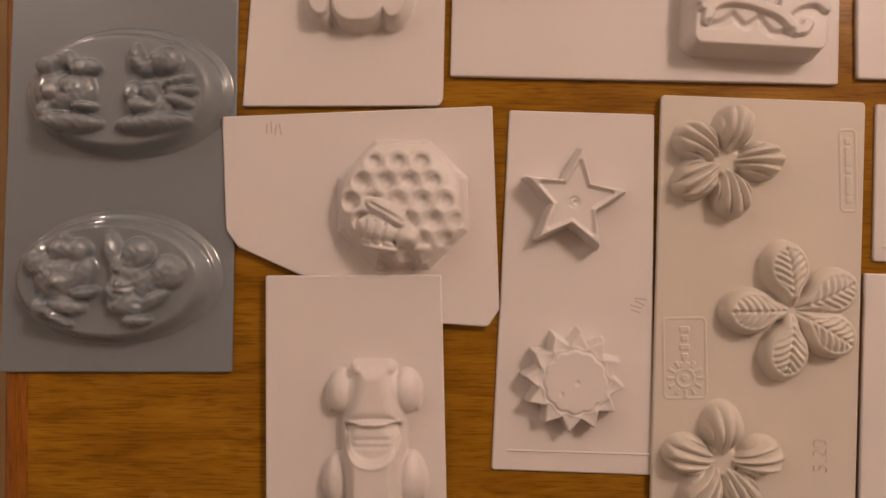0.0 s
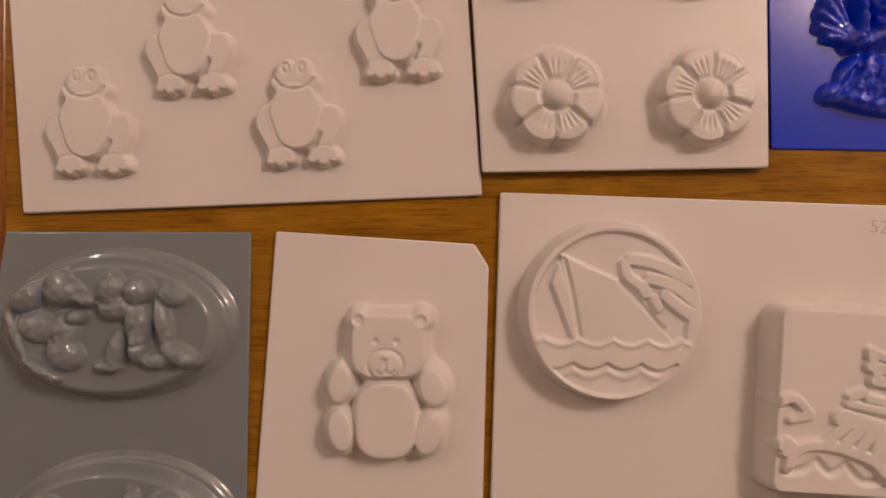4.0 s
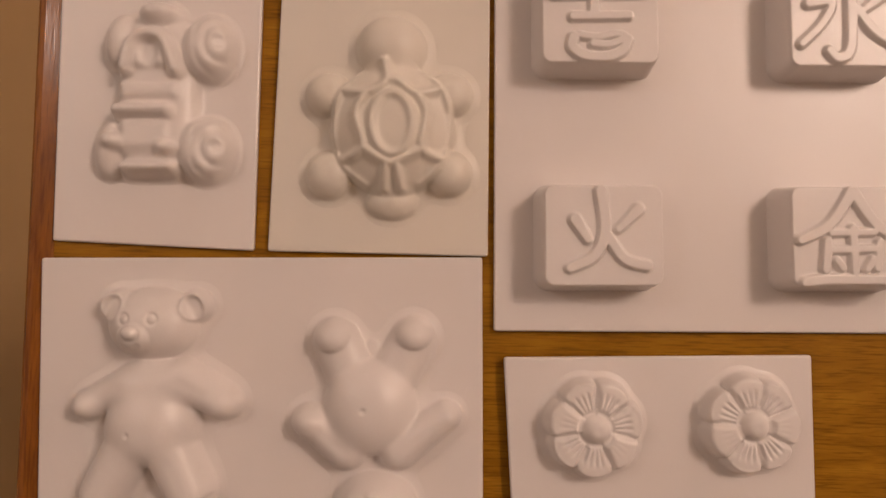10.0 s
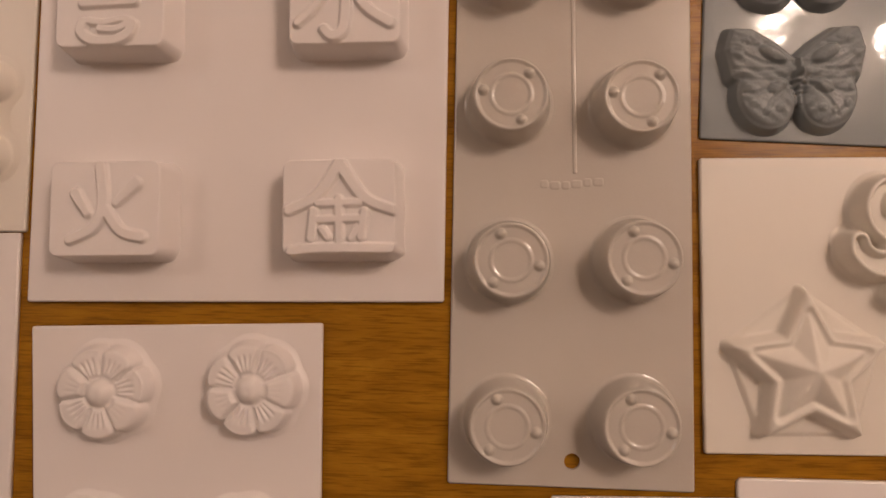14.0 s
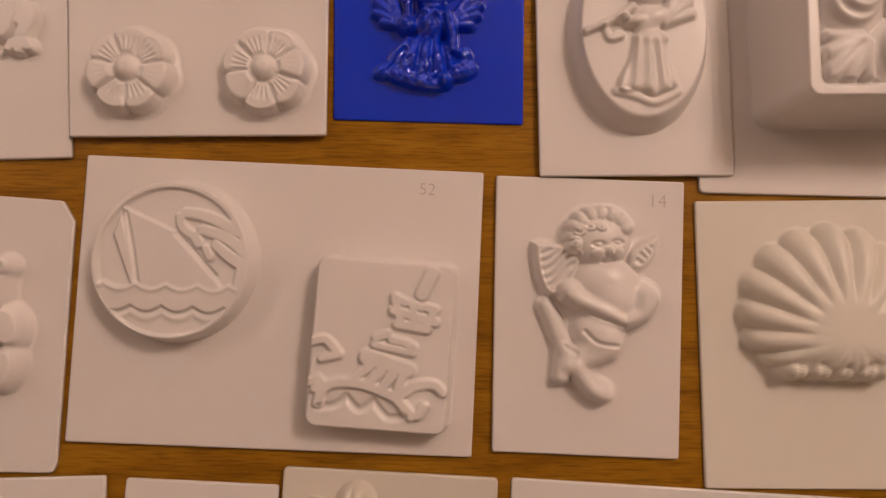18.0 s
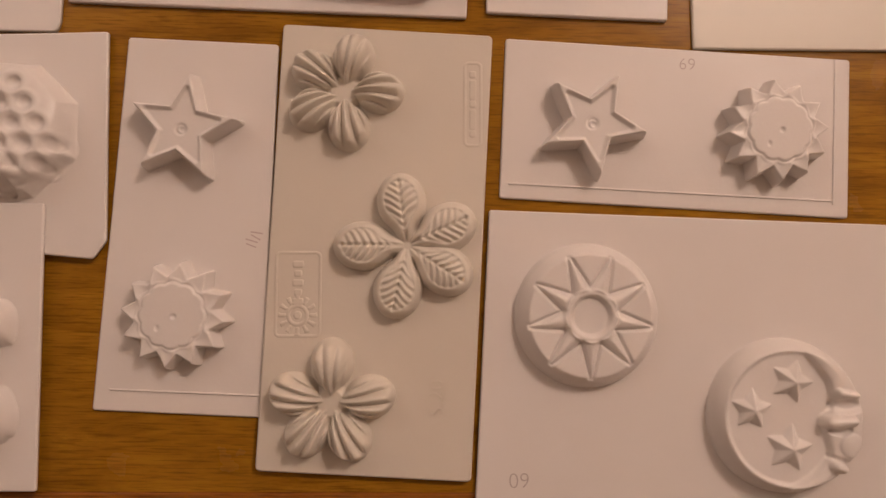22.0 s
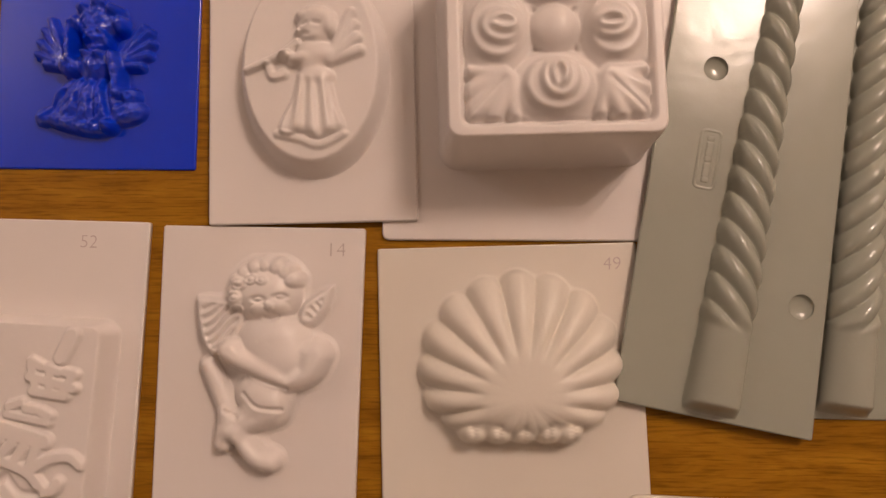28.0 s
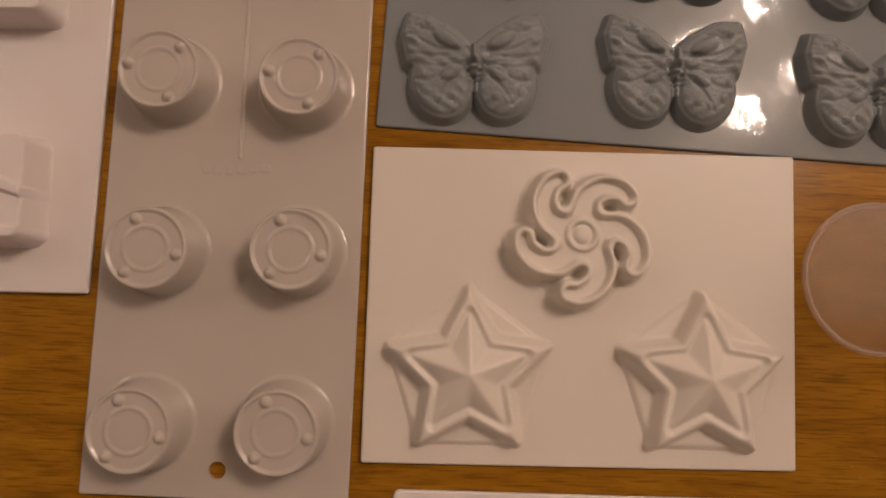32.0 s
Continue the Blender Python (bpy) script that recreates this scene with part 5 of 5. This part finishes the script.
def rosette_shape(U, V):
    H = mesa(rect(U, V, 0, 0, 206, 206, 26), 16, 51.0)
    H = H - mesa(rect(U, V, 2, 2, 174, 174, 10), 8, 5.0)
    H = np.maximum(H, mesa(rect(U, V, 0, 0, 208, 208, 28), 10, 44.0))
    inner = step(-rect(U, V, 2, 2, 176, 176, 8) / 6)
    rel = np.zeros(U.shape)
    rel = np.maximum(rel, puff(np.hypot(U, V + 2) - 50, 46, 10))
    for k in range(4):
        c, s_ = math.cos(k * math.pi / 2), math.sin(k * math.pi / 2)
        x, y = U * c + V * s_, -U * s_ + V * c
        s = np.sqrt((x / 104) ** 2 + ((y + 112) / 76) ** 2)
        bud = 12.5 * np.sqrt(np.clip(1 - s * s, 0, 1))
        for v, p, q, h in ((-97, 17, 25, 2.0), (-103, 35, 40, 1.7), (-110, 62, 54, 1.7)):
            lap = ell(x, y, 3 * math.sin(v), v, p, q)
            bud = bud + (h * step(0.5 - lap / 9) + 0.9 * np.exp(-((lap + 5) / 6) ** 2) - 0.6 * h) * step((1 - s) / 0.12)
        bud = bud - mesa(ell(x, y, 2, -100, 4, 11), 6, 2.6)
        rel = np.maximum(rel, bud)
        x, y = (U * c + V * s_ + (-U * s_ + V * c)) / math.sqrt(2), (-(U * c + V * s_) + (-U * s_ + V * c)) / math.sqrt(2)
        lobes = [line(x, y, [(128, v * 0.2), (u, v)], 15, r) for u, v, r in ((222, 0, 21), (202, 36, 17), (202, -36, 17), (172, 58, 15), (172, -58, 15))]
        rel = np.maximum(rel, blend([puff(q, 18, 6.5) for q in lobes] + [puff(ell(x, y, 172, 0, 60, 48), 36, 6.5)], 0.55) + groove(y, 5, 1.3) * step((x - 130) / 20))
    return H + rel * inner


m = mold("rosette_box_mold", "white plastic mold of a tall square box with a carved rosette", [(0.3779, 0.2639), (0.5230, 0.2638), (0.5538, 0.4458), (0.3750, 0.4454)], WHITE, radii=0.004, thick=0.0024)
form(m, "rosette_box", relief("rosette_box", rosette_shape, (-232, 232, -232, 232), 0.2497, 1.5, 1.9), (0.4628, 0.3590), 1.6)


def candle_shape(length, handed):
    """Half of a tapered candle, twisted but for a plain foot, with a wick at its tip."""
    def shape(U, V):
        t = np.clip((V + length / 2) / length, 0, 1)
        w = np.minimum(16 + 180 * t, 28 + 22 * t)
        twist = 1 - step((t - 0.79) / 0.03)
        strand = np.abs(np.sin(V * 0.061 + handed * U * 0.058)) ** 0.8
        wide = w + (5.0 * strand - 2) * twist
        body = np.sqrt(np.clip(1 - (U / wide) ** 2, 0, 1))
        H = body * w * 0.27 + 3.6 * (strand - 0.55) * twist * np.clip(body * 1.6, 0, 1)
        ends = step((V + length / 2) / 8) * step((length / 2 - V) / 26)
        tip = puff(line(U, V, [(0, -length / 2 - 26), (0, -length / 2 + 10)], 8, 11), 9, 5)
        return np.maximum(H * ends, tip)
    return shape


def dimple(ob, at):
    """A shallow bowl hanging in a hole of the sheet."""
    bm = bmesh.new()
    rows = []
    for k in range(9):
        a = k / 8 * math.pi / 2
        r, z = 0.0069 * math.cos(a) + 0.00002, 0.0001 - 0.0027 * math.sin(a)
        rows.append([bm.verts.new((r * math.cos(q * math.pi / 16), r * math.sin(q * math.pi / 16), z)) for q in range(32)])
    for lo, hi in zip(rows, rows[1:]):
        for q in range(32):
            bm.faces.new((lo[q - 1], lo[q], hi[q], hi[q - 1])).smooth = True
    bmesh.ops.recalc_face_normals(bm, faces=bm.faces[:])
    p = part("dimple", bm, OLIVE, ob, "round locating dimple")
    p.matrix_local = pose(at[0] - ob.location.x, at[1] - ob.location.y, ob["top"])
    return p


m = mold("twisted_candle_mold", "glossy olive-grey plastic mold of a twisted candle, laid aslant", [(0.4987, 0.1806), (0.6000, 0.1606), (0.6449, 0.4412), (0.5458, 0.4421)], OLIVE, lift=0.0055, radii=0.001, thick=0.0016)
form(m, "candle_form", relief("candle_form", candle_shape(850, -1), (-70, 70, -460, 430), 0.288, 1.8, 0.6), (0.5735, 0.2928), -12.4)
DIMPLES = ((0.5577, 0.3574), (0.5976, 0.2290))
punch(m, [(*at, 0.0066) for at in DIMPLES] + [(0.5502, 0.4327, 0.0027)])
for at in DIMPLES:
    dimple(m, at)
badge(m, (0.5514, 0.3074), -11.2, 17, 52, False)
m = mold("twisted_candle_mold", "glossy olive-grey plastic mold of a twisted candle, lying straight", [(0.6022, 0.1709), (0.7019, 0.1694), (0.7121, 0.4477), (0.6084, 0.4481)], OLIVE, lift=0.0, radii=0.001, thick=0.0016)
form(m, "candle_form", relief("candle_form", candle_shape(830, 1), (-70, 70, -450, 420), 0.288, 1.8, 0.6), (0.6355, 0.2907), -8.2)


# ---- clear cone with a flat rim, standing mouth down ----
def clear_plastic():
    """Thin clear plastic, a little hazy, with a plain gloss."""
    m, tree, bsdf = nodes_of("clear_plastic")
    bsdf.inputs["Base Color"].default_value = (0.95, 0.84, 0.74, 1)
    bsdf.inputs["Roughness"].default_value = 0.12
    see = tree.nodes.new("ShaderNodeBsdfTransparent")
    see.inputs[0].default_value = (0.99, 0.985, 0.97, 1)
    mix = tree.nodes.new("ShaderNodeMixShader")
    mix.inputs[0].default_value = 0.24
    tree.links.new(see.outputs[0], mix.inputs[1])
    tree.links.new(bsdf.outputs[0], mix.inputs[2])
    tree.links.new(mix.outputs[0], tree.nodes["Material Output"].inputs["Surface"])
    return m


def lathe(profile, n=64):
    bm = bmesh.new()
    rows = [[bm.verts.new((r * math.cos(2 * math.pi * k / n), r * math.sin(2 * math.pi * k / n), z)) for k in range(n)] for r, z in profile]
    for i in range(len(rows)):
        a, b = rows[i - 1], rows[i]
        for k in range(n):
            bm.faces.new((a[k - 1], a[k], b[k], b[k - 1])).smooth = True
    bmesh.ops.recalc_face_normals(bm, faces=bm.faces[:])
    return bm


cone = tagged(new("clear_cone"), "clear plastic cone standing mouth down on the wood", "cone")
cone.matrix_world = pose(0.6145, 0.5555, 0.0)
haze = clear_plastic()
part("cone_wall", lathe([(0.0375, 0.0022), (0.034, 0.012), (0.022, 0.075), (0.012, 0.11), (0.011, 0.11), (0.021, 0.075), (0.033, 0.012), (0.0365, 0.0022)]), haze, cone)
part("rim", lathe([(0.0362, 0.0), (0.0388, 0.0), (0.0392, 0.001), (0.0388, 0.0021), (0.0362, 0.0021)]), haze, cone, "rolled rim resting on the wood")
for ob in cone.children:
    ob.visible_shadow = False
